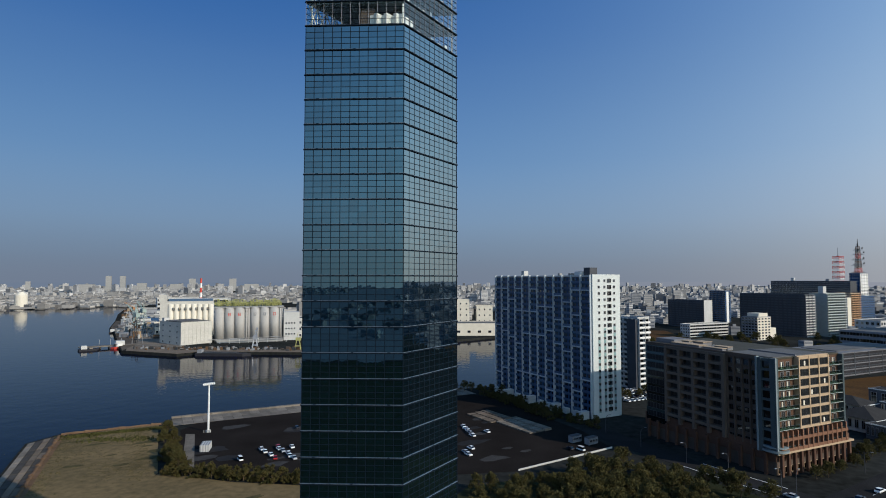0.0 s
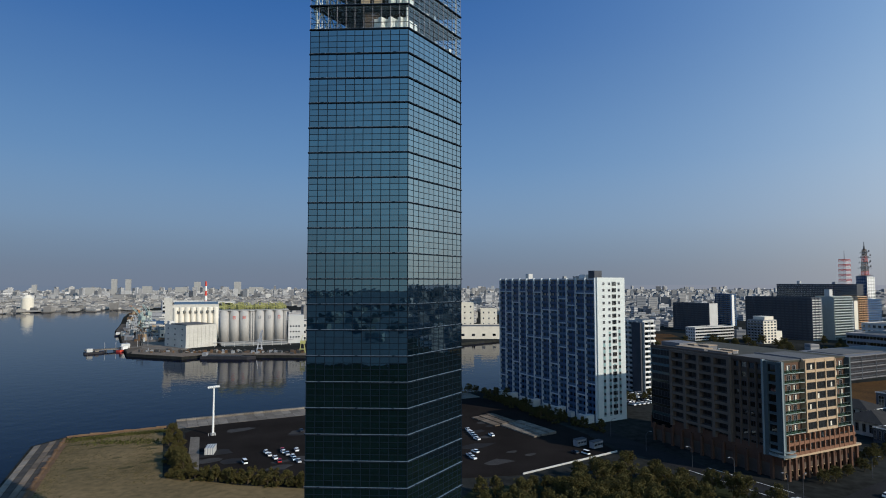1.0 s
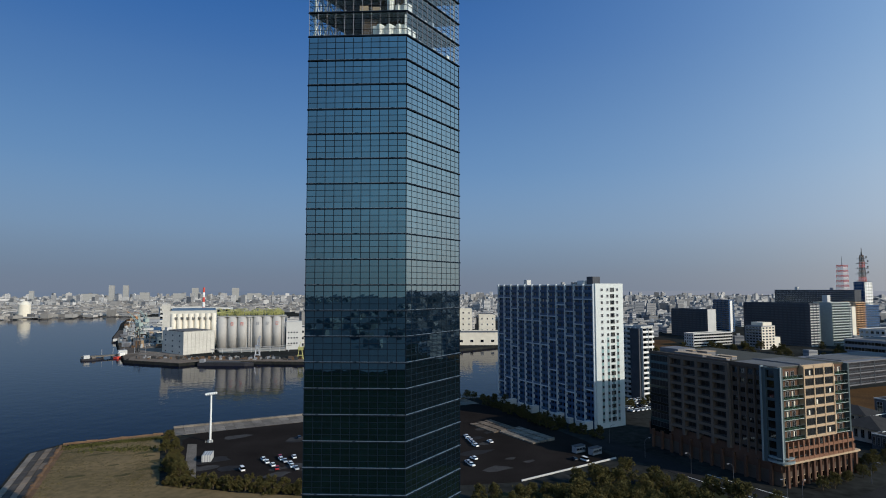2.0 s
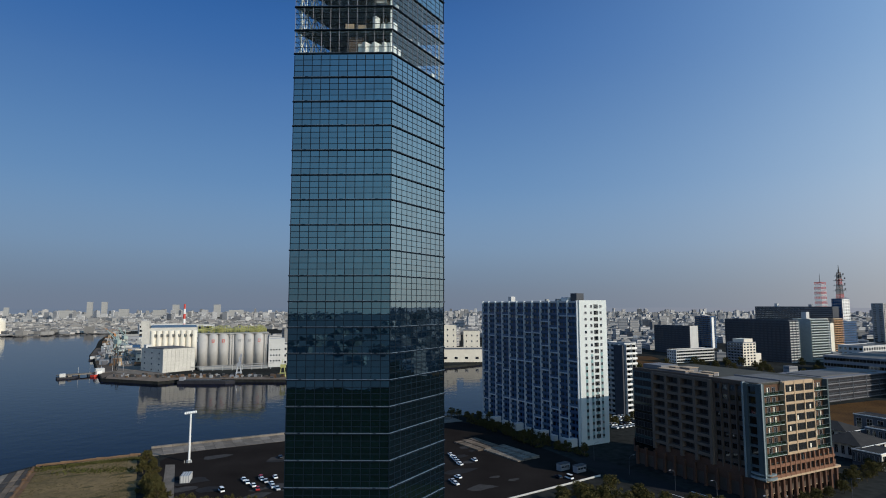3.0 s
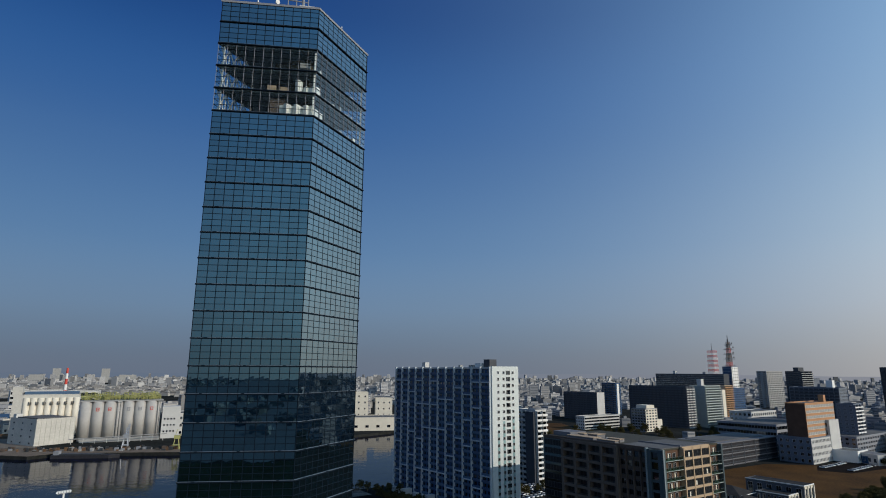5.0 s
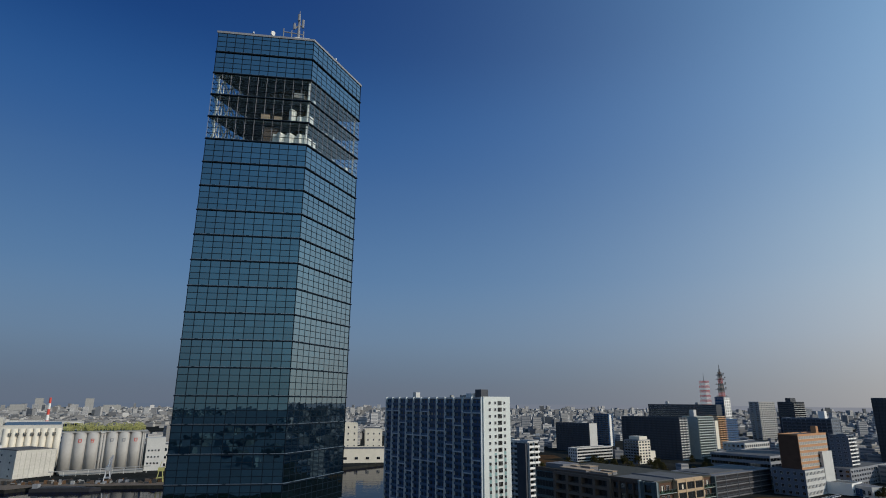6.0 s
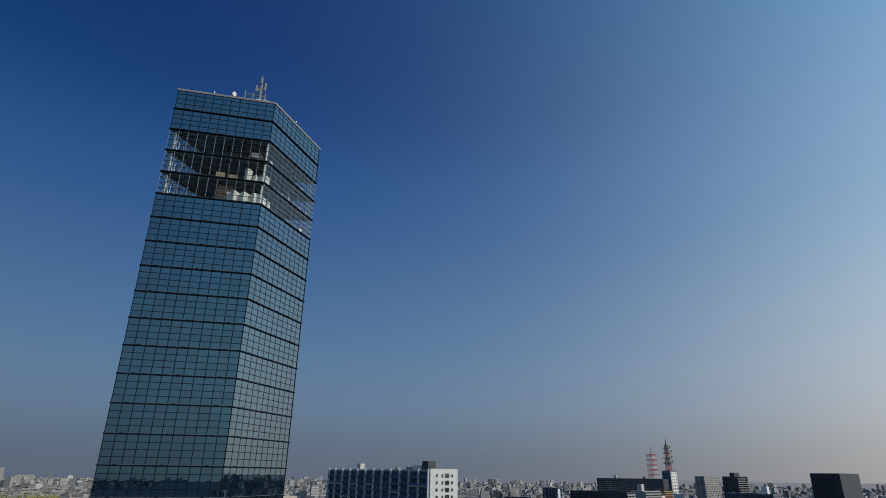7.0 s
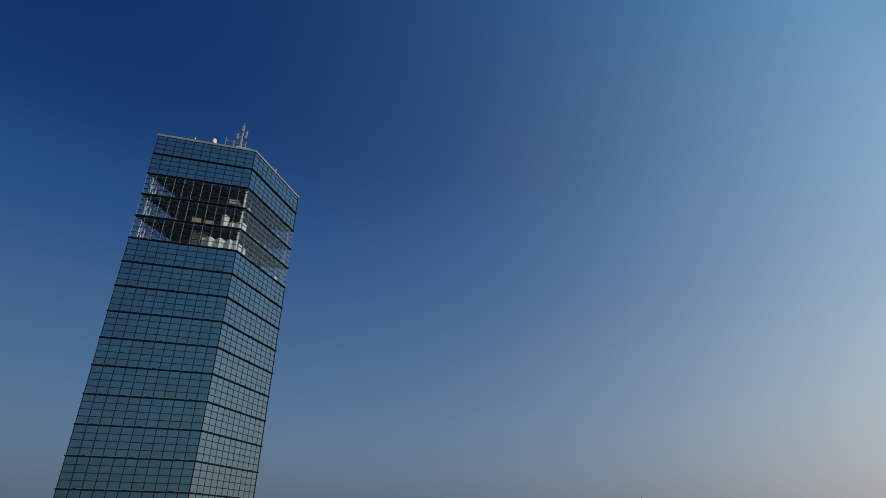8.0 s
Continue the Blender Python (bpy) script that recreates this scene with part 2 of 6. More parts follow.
M = dict(
    water=water_mat(),
    land=mat("city_ground", (0.027, 0.028, 0.026), 0.9, vary=0.5, scale=0.02, fine=0.3, spec=0.0),
    asphalt=mat("asphalt", (0.02, 0.0172, 0.016), 0.85, vary=0.35, scale=0.06, fine=2.0, spec=0.0),
    road=mat("road_asphalt", (0.026, 0.026, 0.027), 0.85, vary=0.3, scale=0.1, fine=3.0, spec=0.0),
    sand=mat("dry_grass_sand", (0.17, 0.118, 0.058), 0.95, vary=0.25, scale=0.035, fine=0.4, alt=(0.085, 0.066, 0.031), spec=0.12),
    brown_grass=mat("brown_grass", (0.075, 0.034, 0.007), 0.95, vary=0.6, scale=0.04, fine=0.9, spec=0.12),
    grass=mat("grass", (0.032, 0.036, 0.02), 0.95, vary=0.4, scale=0.1, fine=2.0, spec=0.0),
    quay=mat("quay_concrete", (0.18, 0.155, 0.128), 0.9, vary=0.35, scale=0.15, fine=1.5, per=0.25, spec=0.12),
    darkquay=mat("wet_quay_wall", (0.062, 0.055, 0.048), 0.8, vary=0.4, scale=0.3, spec=0.12),
    rust=mat("rusty_soil", (0.14, 0.085, 0.05), 0.9, vary=0.4, scale=0.2, spec=0.12),
    concrete=mat("concrete", (0.31, 0.31, 0.30), 0.85, vary=0.15, scale=0.15, fine=2, spec=0.12),
    white=mat("white_paint", (0.74, 0.74, 0.71), 0.6, vary=0.06, scale=0.15, fine=1.5, bump=0.03),
    cream=mat("cream_paint", (0.68, 0.63, 0.52), 0.7, vary=0.1, scale=0.15, fine=1.5),
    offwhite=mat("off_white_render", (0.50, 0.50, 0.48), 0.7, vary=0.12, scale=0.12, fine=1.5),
    grey=mat("grey_paint", (0.25, 0.26, 0.28), 0.7, vary=0.15, scale=0.2, spec=0.12),
    darkgrey=mat("dark_grey_cladding", (0.07, 0.075, 0.085), 0.6, vary=0.25, scale=0.2, spec=0.12),
    slate=mat("slate_blue_wall", (0.032, 0.078, 0.165), 0.6, vary=0.2, scale=0.2, spec=0.12),
    bluegrey=mat("blue_grey_rail", (0.055, 0.11, 0.19), 0.45, vary=0.15, scale=0.3),
    fin=mat("blue_grey_fin", (0.42, 0.47, 0.5), 0.55, vary=0.12, scale=0.3),
    teal=mat("teal_panel", (0.19, 0.31, 0.31), 0.5, vary=0.1, scale=0.3),
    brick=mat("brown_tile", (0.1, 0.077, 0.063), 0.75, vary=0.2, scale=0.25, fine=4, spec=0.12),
    orange=mat("orange_brown_tile", (0.42, 0.21, 0.095), 0.7, vary=0.15, scale=0.2, fine=4),
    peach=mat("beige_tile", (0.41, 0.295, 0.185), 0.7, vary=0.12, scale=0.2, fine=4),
    redbrown=mat("red_brown_stone", (0.1, 0.055, 0.038), 0.75, vary=0.2, scale=0.25, fine=4, spec=0.12),
    metal=mat("grey_aluminium", (0.45, 0.47, 0.5), 0.4, metal=0.8, vary=0.1),
    darkmetal=mat("dark_steel", (0.05, 0.055, 0.06), 0.5, metal=0.4, vary=0.2),
    bandmetal=mat("lit_ledge_top_metal", (0.22, 0.26, 0.31), 0.45, metal=0.6, vary=0.12, scale=0.6),
    mullion=mat("mullion_dark", (0.006, 0.012, 0.02), 0.7, metal=0.0, vary=0.2, spec=0.05),
    roof=mat("flat_roof", (0.13, 0.128, 0.125), 0.9, vary=0.25, scale=0.15, fine=1.5, spec=0.12),
    slope=mat("dark_tile_roof", (0.042, 0.04, 0.039), 0.85, vary=0.25, scale=0.3, spec=0.05),
    windowglass=coated_glass("dark_window_glass", (0.08, 0.10, 0.12), 0.05),
    towerglass=coated_glass("tower_mirror_glass", (0.03, 0.118, 0.182), 0.015, 0.005, 0.11, 0.97, 1.0),
    dimglass=mat("unlit_window_glass", (0.02, 0.022, 0.024), 0.12, vary=0.3, scale=0.4, bump=0, spec=0.3),
    tealglass=coated_glass("teal_corner_glass", (0.13, 0.19, 0.21), 0.1),
    deckglass=clear_glass("clear_deck_glass", (0.93, 0.96, 0.95), 0.012),
    greenglass=clear_glass("green_rail_glass", (0.62, 0.74, 0.66), 0.06),
    red=mat("red_paint", (0.55, 0.06, 0.04), 0.5, vary=0.15),
    leaf=mat("leaves", (0.046, 0.048, 0.017), 0.8, vary=0.4, scale=0.6, fine=3, per=0.28, alt=(0.062, 0.044, 0.013), island=True, spec=0.12),
    bark=mat("bark", (0.10, 0.075, 0.05), 0.9, vary=0.3, scale=2, spec=0.12),
    silo=mat("silo_concrete", (0.40, 0.39, 0.37), 0.8, vary=0.1, scale=0.1, fine=0.35, bump=0.02, spec=0.12),
    inner=mat("dark_brown_panel", (0.066, 0.06, 0.044), 0.7, vary=0.3, scale=0.5, spec=0.12),
    # wall grey with distance haze mixed into its colour
    haziwall=mat("hazy_grey_blue_wall", (0.125, 0.15, 0.185), 0.75, vary=0.15, scale=0.2),
    roofgrey=mat("weathered_roof_sheet", (0.16, 0.16, 0.17), 0.8, vary=0.25, scale=0.2, spec=0.2),
    lowtile=mat("rust_red_tile", (0.19, 0.095, 0.058), 0.75, vary=0.2, scale=0.25, fine=4, spec=0.2),
    tealwall=mat("slate_teal_panel", (0.06, 0.085, 0.093), 0.5, vary=0.12, scale=0.3, spec=0.3),
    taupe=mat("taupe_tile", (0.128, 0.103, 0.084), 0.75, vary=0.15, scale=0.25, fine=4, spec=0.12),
    slatefin=mat("slate_blue_fin", (0.2, 0.245, 0.255), 0.5, vary=0.1, scale=0.3, spec=0.3),
    slabedge=mat("green_grey_slab_edge", (0.32, 0.36, 0.34), 0.6, vary=0.15, scale=0.3),
    gable=mat("green_white_paint", (0.54, 0.58, 0.565), 0.6, vary=0.07, scale=0.12, fine=1.2, bump=0.03),
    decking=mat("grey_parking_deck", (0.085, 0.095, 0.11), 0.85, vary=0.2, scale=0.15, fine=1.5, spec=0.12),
    umber=mat("umber_cladding", (0.105, 0.062, 0.042), 0.75, vary=0.2, scale=0.2, spec=0.12),
    shedwall=mat("weathered_shed_wall", (0.3, 0.288, 0.27), 0.85, vary=0.15, scale=0.02, fine=0.2, per=0.5, island=True, bump=0, spec=0.12),
    apronwood=mat("stained_apron_concrete", (0.15, 0.118, 0.09), 0.9, vary=0.35, scale=0.15, fine=1.5, per=0.3, spec=0.1),
    moss=mat("yellow_green_steel", (0.33, 0.33, 0.12), 0.7, vary=0.35, scale=0.3),
    craneblue=mat("pale_green_crane_paint", (0.29, 0.36, 0.33), 0.6, vary=0.2),
    craneorange=mat("orange_crane_paint", (0.42, 0.2, 0.08), 0.6, vary=0.2),
    hull=mat("dark_hull", (0.03, 0.03, 0.035), 0.6, vary=0.3, spec=0.12),
    farwall=mat("far_city_wall", (0.36, 0.355, 0.345), 0.8, vary=0.1, scale=0.01, fine=0.1, per=0.55, island=True, bump=0, spec=0.12),
    palewall=mat("weathered_white_wall", (0.5, 0.485, 0.44), 0.7, vary=0.15, scale=0.1, fine=0.6, bump=0.03, spec=0.2),
    farroof=mat("far_city_roof", (0.14, 0.138, 0.14), 0.85, vary=0.2, scale=0.01, fine=0.1, per=0.6, island=True, bump=0, spec=0.08),
    darkrail=mat("dark_blue_rail", (0.022, 0.062, 0.14), 0.35, vary=0.15, scale=0.3),
    farwindow=mat("far_city_glazing", (0.15, 0.16, 0.18), 0.4, vary=0.2, scale=0.02, bump=0),
)


# ---- building kit ----
def box(bm, x0, y0, z0, x1, y1, z1, mi=0):
    v = [bm.verts.new((x, y, z)) for z in (z0, z1) for x, y in ((x0, y0), (x1, y0), (x1, y1), (x0, y1))]
    for q in ((3, 2, 1, 0), (4, 5, 6, 7), (0, 1, 5, 4), (1, 2, 6, 5), (2, 3, 7, 6), (3, 0, 4, 7)):
        bm.faces.new([v[i] for i in q]).material_index = mi


def prism(bm, pts, z0, z1, mi=0):
    """An upright prism over the corners pts, given anticlockwise."""
    lo, hi = [bm.verts.new((x, y, z0)) for x, y in pts], [bm.verts.new((x, y, z1)) for x, y in pts]
    bm.faces.new(hi).material_index = mi
    bm.faces.new(lo[::-1]).material_index = mi
    for i in range(len(pts)):
        j = (i + 1) % len(pts)
        bm.faces.new((lo[i], lo[j], hi[j], hi[i])).material_index = mi


def rod(bm, a, b, r0, r1=None, n=6, mi=0):
    """A tapered round bar from a to b."""
    a, b = Vector(a), Vector(b)
    r1 = r0 if r1 is None else r1
    q = (b - a).to_track_quat("Z", "Y").to_matrix()
    ring = [[bm.verts.new(p + q @ Vector((r * math.cos(k * math.tau / n), r * math.sin(k * math.tau / n), 0))) for k in range(n)]
            for p, r in ((a, r0), (b, r1))]
    for k in range(n):
        j = (k + 1) % n
        bm.faces.new((ring[0][k], ring[0][j], ring[1][j], ring[1][k])).material_index = mi
    bm.faces.new(ring[1]).material_index = mi
    bm.faces.new(ring[0][::-1]).material_index = mi


def mesh(name, bm, *mats):
    me = bpy.data.meshes.new(name)
    bmesh.ops.recalc_face_normals(bm, faces=bm.faces)
    bm.to_mesh(me)
    bm.free()
    for m in mats:
        me.materials.append(m)
    return me


def part(name, bm, material, parent=None, label=""):
    mats = material if isinstance(material, (list, tuple)) else [material]
    ob = new(name, bm if isinstance(bm, bpy.types.Mesh) else mesh(name, bm, *mats))
    ob.parent = parent
    return tagged(ob, label)


def put(name, me, parent, x, y, z, rz=0.0):
    """One more piece on a shared mesh."""
    ob = new(name, me)
    ob.parent = parent
    ob.matrix_basis = Matrix.Translation((x, y, z)) @ Matrix.Rotation(rz, 4, "Z")
    if me.name in PANES:
        new("pane", PANES[me.name]).parent = ob
    return ob


def boxpart(name, material, parent, *dims, label=""):
    bm = bmesh.new()
    box(bm, *dims)
    return part(name, bm, material, parent, label)


def thing(name, x, y, z, angle, label, category, group="", kind=""):
    ob = new(name)
    ob.matrix_basis = pose(x, y, z, 0, 0, angle)
    return tagged(ob, label, category, group, kind)


PANES = {}


def ring(bm, w, h, f, y0, y1):
    """A closed rectangular frame in one piece, f wide, from y0 to y1."""
    loops = [[bm.verts.new((x, y, z)) for x, z in ((-a, c), (a, c), (a, h - c), (-a, h - c))] for y in (y0, y1) for a, c in ((w / 2, 0.0), (w / 2 - f, f))]
    for i, j in ((0, 1), (1, 3), (3, 2), (2, 0)):
        for k in range(4):
            n = (k + 1) % 4
            bm.faces.new((loops[i][k], loops[i][n], loops[j][n], loops[j][k]))


def window_mesh(w, h, frame_mat, glass_mat, depth=0.16, bars=1, split=False):
    """A framed pane, its back on the wall, facing -y; the origin is at the bottom middle."""
    bm = bmesh.new()
    f = min(0.12, w * 0.12)
    ring(bm, w, h, f, -depth, 0.0)
    for k in range(bars):
        x = -w / 2 + w * (k + 1) / (bars + 1)
        box(bm, x - 0.04, -depth * 0.8, f, x + 0.04, -0.02, h - f)
    if split:
        pane = bmesh.new()
        box(pane, -w / 2 + f, -depth * 0.4, f, w / 2 - f, -0.01, h - f)
        me = mesh("window", bm, frame_mat)
        PANES[me.name] = mesh("pane", pane, glass_mat)
        return me
    box(bm, -w / 2 + f, -depth * 0.4, f, w / 2 - f, -0.01, h - f, 1)
    return mesh("window", bm, frame_mat, glass_mat)


def on_face(face, w, d, s, out=0.0):
    """A place s metres along a face of a w by d block, and the turn that makes -y look outwards."""
    return {"s": (s, -out, 0.0), "e": (w + out, s, math.pi / 2), "n": (w - s, d + out, math.pi), "w": (-out, d - s, -math.pi / 2)}[face]


def block(name, label, x, y, angle, w, d, h, storeys, wall, faces, trim_mat=None, glass=None, z=0.0, category="building",
          group="city blocks", top=None, parapet=0.9, base=0.0, win=(0.55, 0.55)):
    """A city block with its near corner at x, y: faces gives, for each side, a style and its bays.
    Styles: win (framed panes), bal (balcony slabs with fronts), band (ribbon glazing)."""
    trim_mat, glass, top = trim_mat or M["metal"], glass or M["windowglass"], top or M["roof"]
    t = thing(name, x, y, z, angle, label, category, group)
    part_wall = boxpart("wall", wall, t, 0, 0, 0, w, d, h)
    bm = bmesh.new()
    e = 0.3
    box(bm, 0.3, 0.3, h, w - 0.3, d - 0.3, h + 0.15, 1)
    box(bm, -0.1, -0.1, h, w + 0.1, e, h + parapet)
    box(bm, -0.1, d - e, h, w + 0.1, d + 0.1, h + parapet)
    box(bm, -0.1, e, h, e, d - e, h + parapet)
    box(bm, w - e, e, h, w + 0.1, d - e, h + parapet)
    part("roof", bm, (wall, top), t)
    sh = (h - base) / storeys
    for face, (style, bays, *extra) in faces.items():
        length = w if face in "sn" else d
        bw = length / bays
        if style == "win":
            me = window_mesh(bw * win[0], sh * win[1], trim_mat, glass)
            for k in range(storeys):
                for b in range(bays):
                    px, py, rz = on_face(face, w, d, (b + 0.5) * bw)
                    put("window", me, t, px, py, base + k * sh + sh * 0.25, rz)
        elif style == "bal":
            rail = extra[0]
            bm = bmesh.new()
            box(bm, -bw / 2 + 0.25, -1.4, -0.18, bw / 2 - 0.25, 0, 0)
            box(bm, -bw / 2 + 0.25, -1.4, 0, bw / 2 - 0.25, -1.28, 1.1, 1)
            box(bm, -bw / 2 + 0.1, -1.35, -0.18, -bw / 2 + 0.3, 0, sh - 0.18)
            box(bm, -bw / 2 + 0.5, -0.05, 0.05, bw / 2 - 0.5, 0, sh - 0.75, 2)
            me = mesh("balcony", bm, wall, rail, glass)
            for k in range(storeys):
                for b in range(bays):
                    px, py, rz = on_face(face, w, d, (b + 0.5) * bw)
                    put("balcony", me, t, px, py, base + k * sh + 0.2, rz)
        elif style == "band":
            bm = bmesh.new()
            box(bm, -length / 2 + 0.6, -0.12, 0, length / 2 - 0.6, 0, sh * 0.5, 1)
            n = max(2, int(length / 3))
            for k in range(n + 1):
                px = -length / 2 + 0.6 + (length - 1.2) * k / n
                box(bm, px - 0.08, -0.2, 0, px + 0.08, 0, sh * 0.5)
            box(bm, -length / 2 + 0.4, -0.25, -0.15, length / 2 - 0.4, 0, 0)
            me = mesh("ribbon_window", bm, trim_mat, glass)
            for k in range(storeys):
                px, py, rz = on_face(face, w, d, length / 2)
                put("ribbon_window", me, t, px, py, base + k * sh + sh * 0.3, rz)
    return t


def roof_box(t, h, x0, y0, x1, y1, up, material, name="penthouse"):
    return boxpart(name, material, t, x0, y0, h + 0.12, x1, y1, h + up)


# ---- ground and water ----
bm = bmesh.new()
box(bm, -4900, -4900, -14, 4900, 4900, -2.5)
tagged(part("water", bm, M["water"]), "dark blue calm harbour water with fine ripples", "water", kind="structure")

SHORE = [(-1500, -4800), (-900, -300), (-500, -40), (-170, 40), (-105, 110), (-120, 134), (-156.6, 208.5), (-172.9, 241.4), (-168, 257), (-131, 276), (-133, 285.5),
         (-75, 310), (12, 360), (40, 372), (75, 420), (100, 520), (108, 640), (100, 690), (64, 688), (19.6, 651), (-60, 590),
         (-131, 537), (-226, 543), (-242, 526), (-306, 550), (-345, 612), (-436, 763), (-465, 805), (-534, 940), (-627, 1112), (-702, 1266),
         (-756, 1414), (-800, 1533), (-922, 1567), (-1104, 1446), (-2500, 1900), (-4800, 2600)]
bm = bmesh.new()
prism(bm, [(4800, -4800), (4800, 4800), (-4800, 4800)] + SHORE[::-1], -9, 0)
tagged(part("ground", bm, (M["land"],)), "flat reclaimed city ground ending in quay walls", "ground", kind="structure")


def slab(name, pts, z0, z1, material, label, category="ground", kind="structure"):
    bm = bmesh.new()
    prism(bm, pts, z0, z1)
    return tagged(part(name, bm, material), label, category, kind=kind)


slab("parking_lot", [(-92, 204), (-44, 196), (26.7, 207), (68, 235), (62, 262), (30, 330), (8, 352), (-74, 303), (-116, 284), (-118, 262)], -0.5, 0.06,
     M["asphalt"], "large dark asphalt car park with worn patches", "car park")
slab("sand_field", [(-120, 150), (-99, 189.5), (-100, 205), (-131, 268), (-133, 273), (-164, 253), (-133, 186), (-113, 145)], -0.5, 0.1, M["sand"],
     "dry sandy field with thin yellowed grass", "field")
slab("sand_field_near", [(-100, 120), (-35, 120), (-42, 189), (-47, 193), (-70, 196), (-93, 203), (-99.5, 204), (-100, 190), (-116, 150)], -0.5, 0.14, M["sand"],
     "raised bare sandy lawn beside the hedge", "field")
slab("road", [(62, 262), (70, 240), (86, 213), (104, 183), (150, 110), (162, 110), (112, 190), (96, 215), (82, 246), (74, 266)], -0.5, 0.07, M["road"],
     "two-lane asphalt road with white edge lines", "road")
slab("brown_field", [(222, 345), (226, 318), (262, 296), (330, 285), (470, 285), (470, 395), (352, 398), (318, 410), (271, 391)], -0.5, 0.12, M["brown_grass"],
     "wide empty lot of brown dry grass", "field")
slab("park_lawn", [(-300, -290), (700, -290), (420, 60), (130, 130), (100, 182), (84, 205), (40, 204), (8, 192), (-30, 118), (-100, 100)], -0.5, 0.05, M["grass"],
     "dark green park lawn under the trees", "lawn")
slab("concrete_strip", [(-113, 256), (-109, 256), (-89, 209), (-93, 208)], -0.5, 0.09, M["quay"], "pale concrete strip along the hedge", "path")
slab("harbour_ground", [(-2500, 1903), (-1104, 1449), (-922, 1570), (-800, 1536), (-700, 1600), (-520, 2900), (-3200, 2900)], -0.5, 0.1, M["concrete"],
     "pale paved harbour ground across the water", "ground")
# unseen slab behind the camera, added to lighten what the tower mirrors
slab("southern_town_ground", [(-850, -300), (-1450, -4700), (4700, -4700), (4700, -300)], -0.5, 0.04, M["roofgrey"],
     "unseen grey ground added to lighten the tower's mirrored view", "ground")
slab("car_yard", [(334, 378), (348, 364), (404, 382), (394, 402), (385, 412), (350, 396)], -0.5, 0.17, M["asphalt"],
     "dark asphalt yard with parked cars beside the field", "car park")
slab("brown_strip", [(212, 625), (276, 640), (292, 760), (222, 760)], -0.5, 0.12, M["brown_grass"],
     "strip of dry brown grass between buildings", "field")

# ---- glass tower ----
TN, TR, TF, TL = Vector((-5.85, 85.0)), Vector((2.34, 97.6)), Vector((-12.67, 98.2)), Vector((-20.86, 85.6))
TC = (TN + TF) / 2
FLOORS = [106.5 - 3.8 * k for k in range(28, -1, -1)] + [106.5 + 3.76 * k for k in range(1, 6)]
DECK = {28, 29, 30}
COLS, ROWS = 11, 4
tower = thing("observation_tower", TC.x, TC.y, 0, 0, "slender rhombic tower of blue mirror glass with clear observation floors", "tower")
corners = [p - TC for p in (TN, TR, TF, TL)]


def inset(k):
    return [(p.x * (1 - k), p.y * (1 - k)) for p in corners]


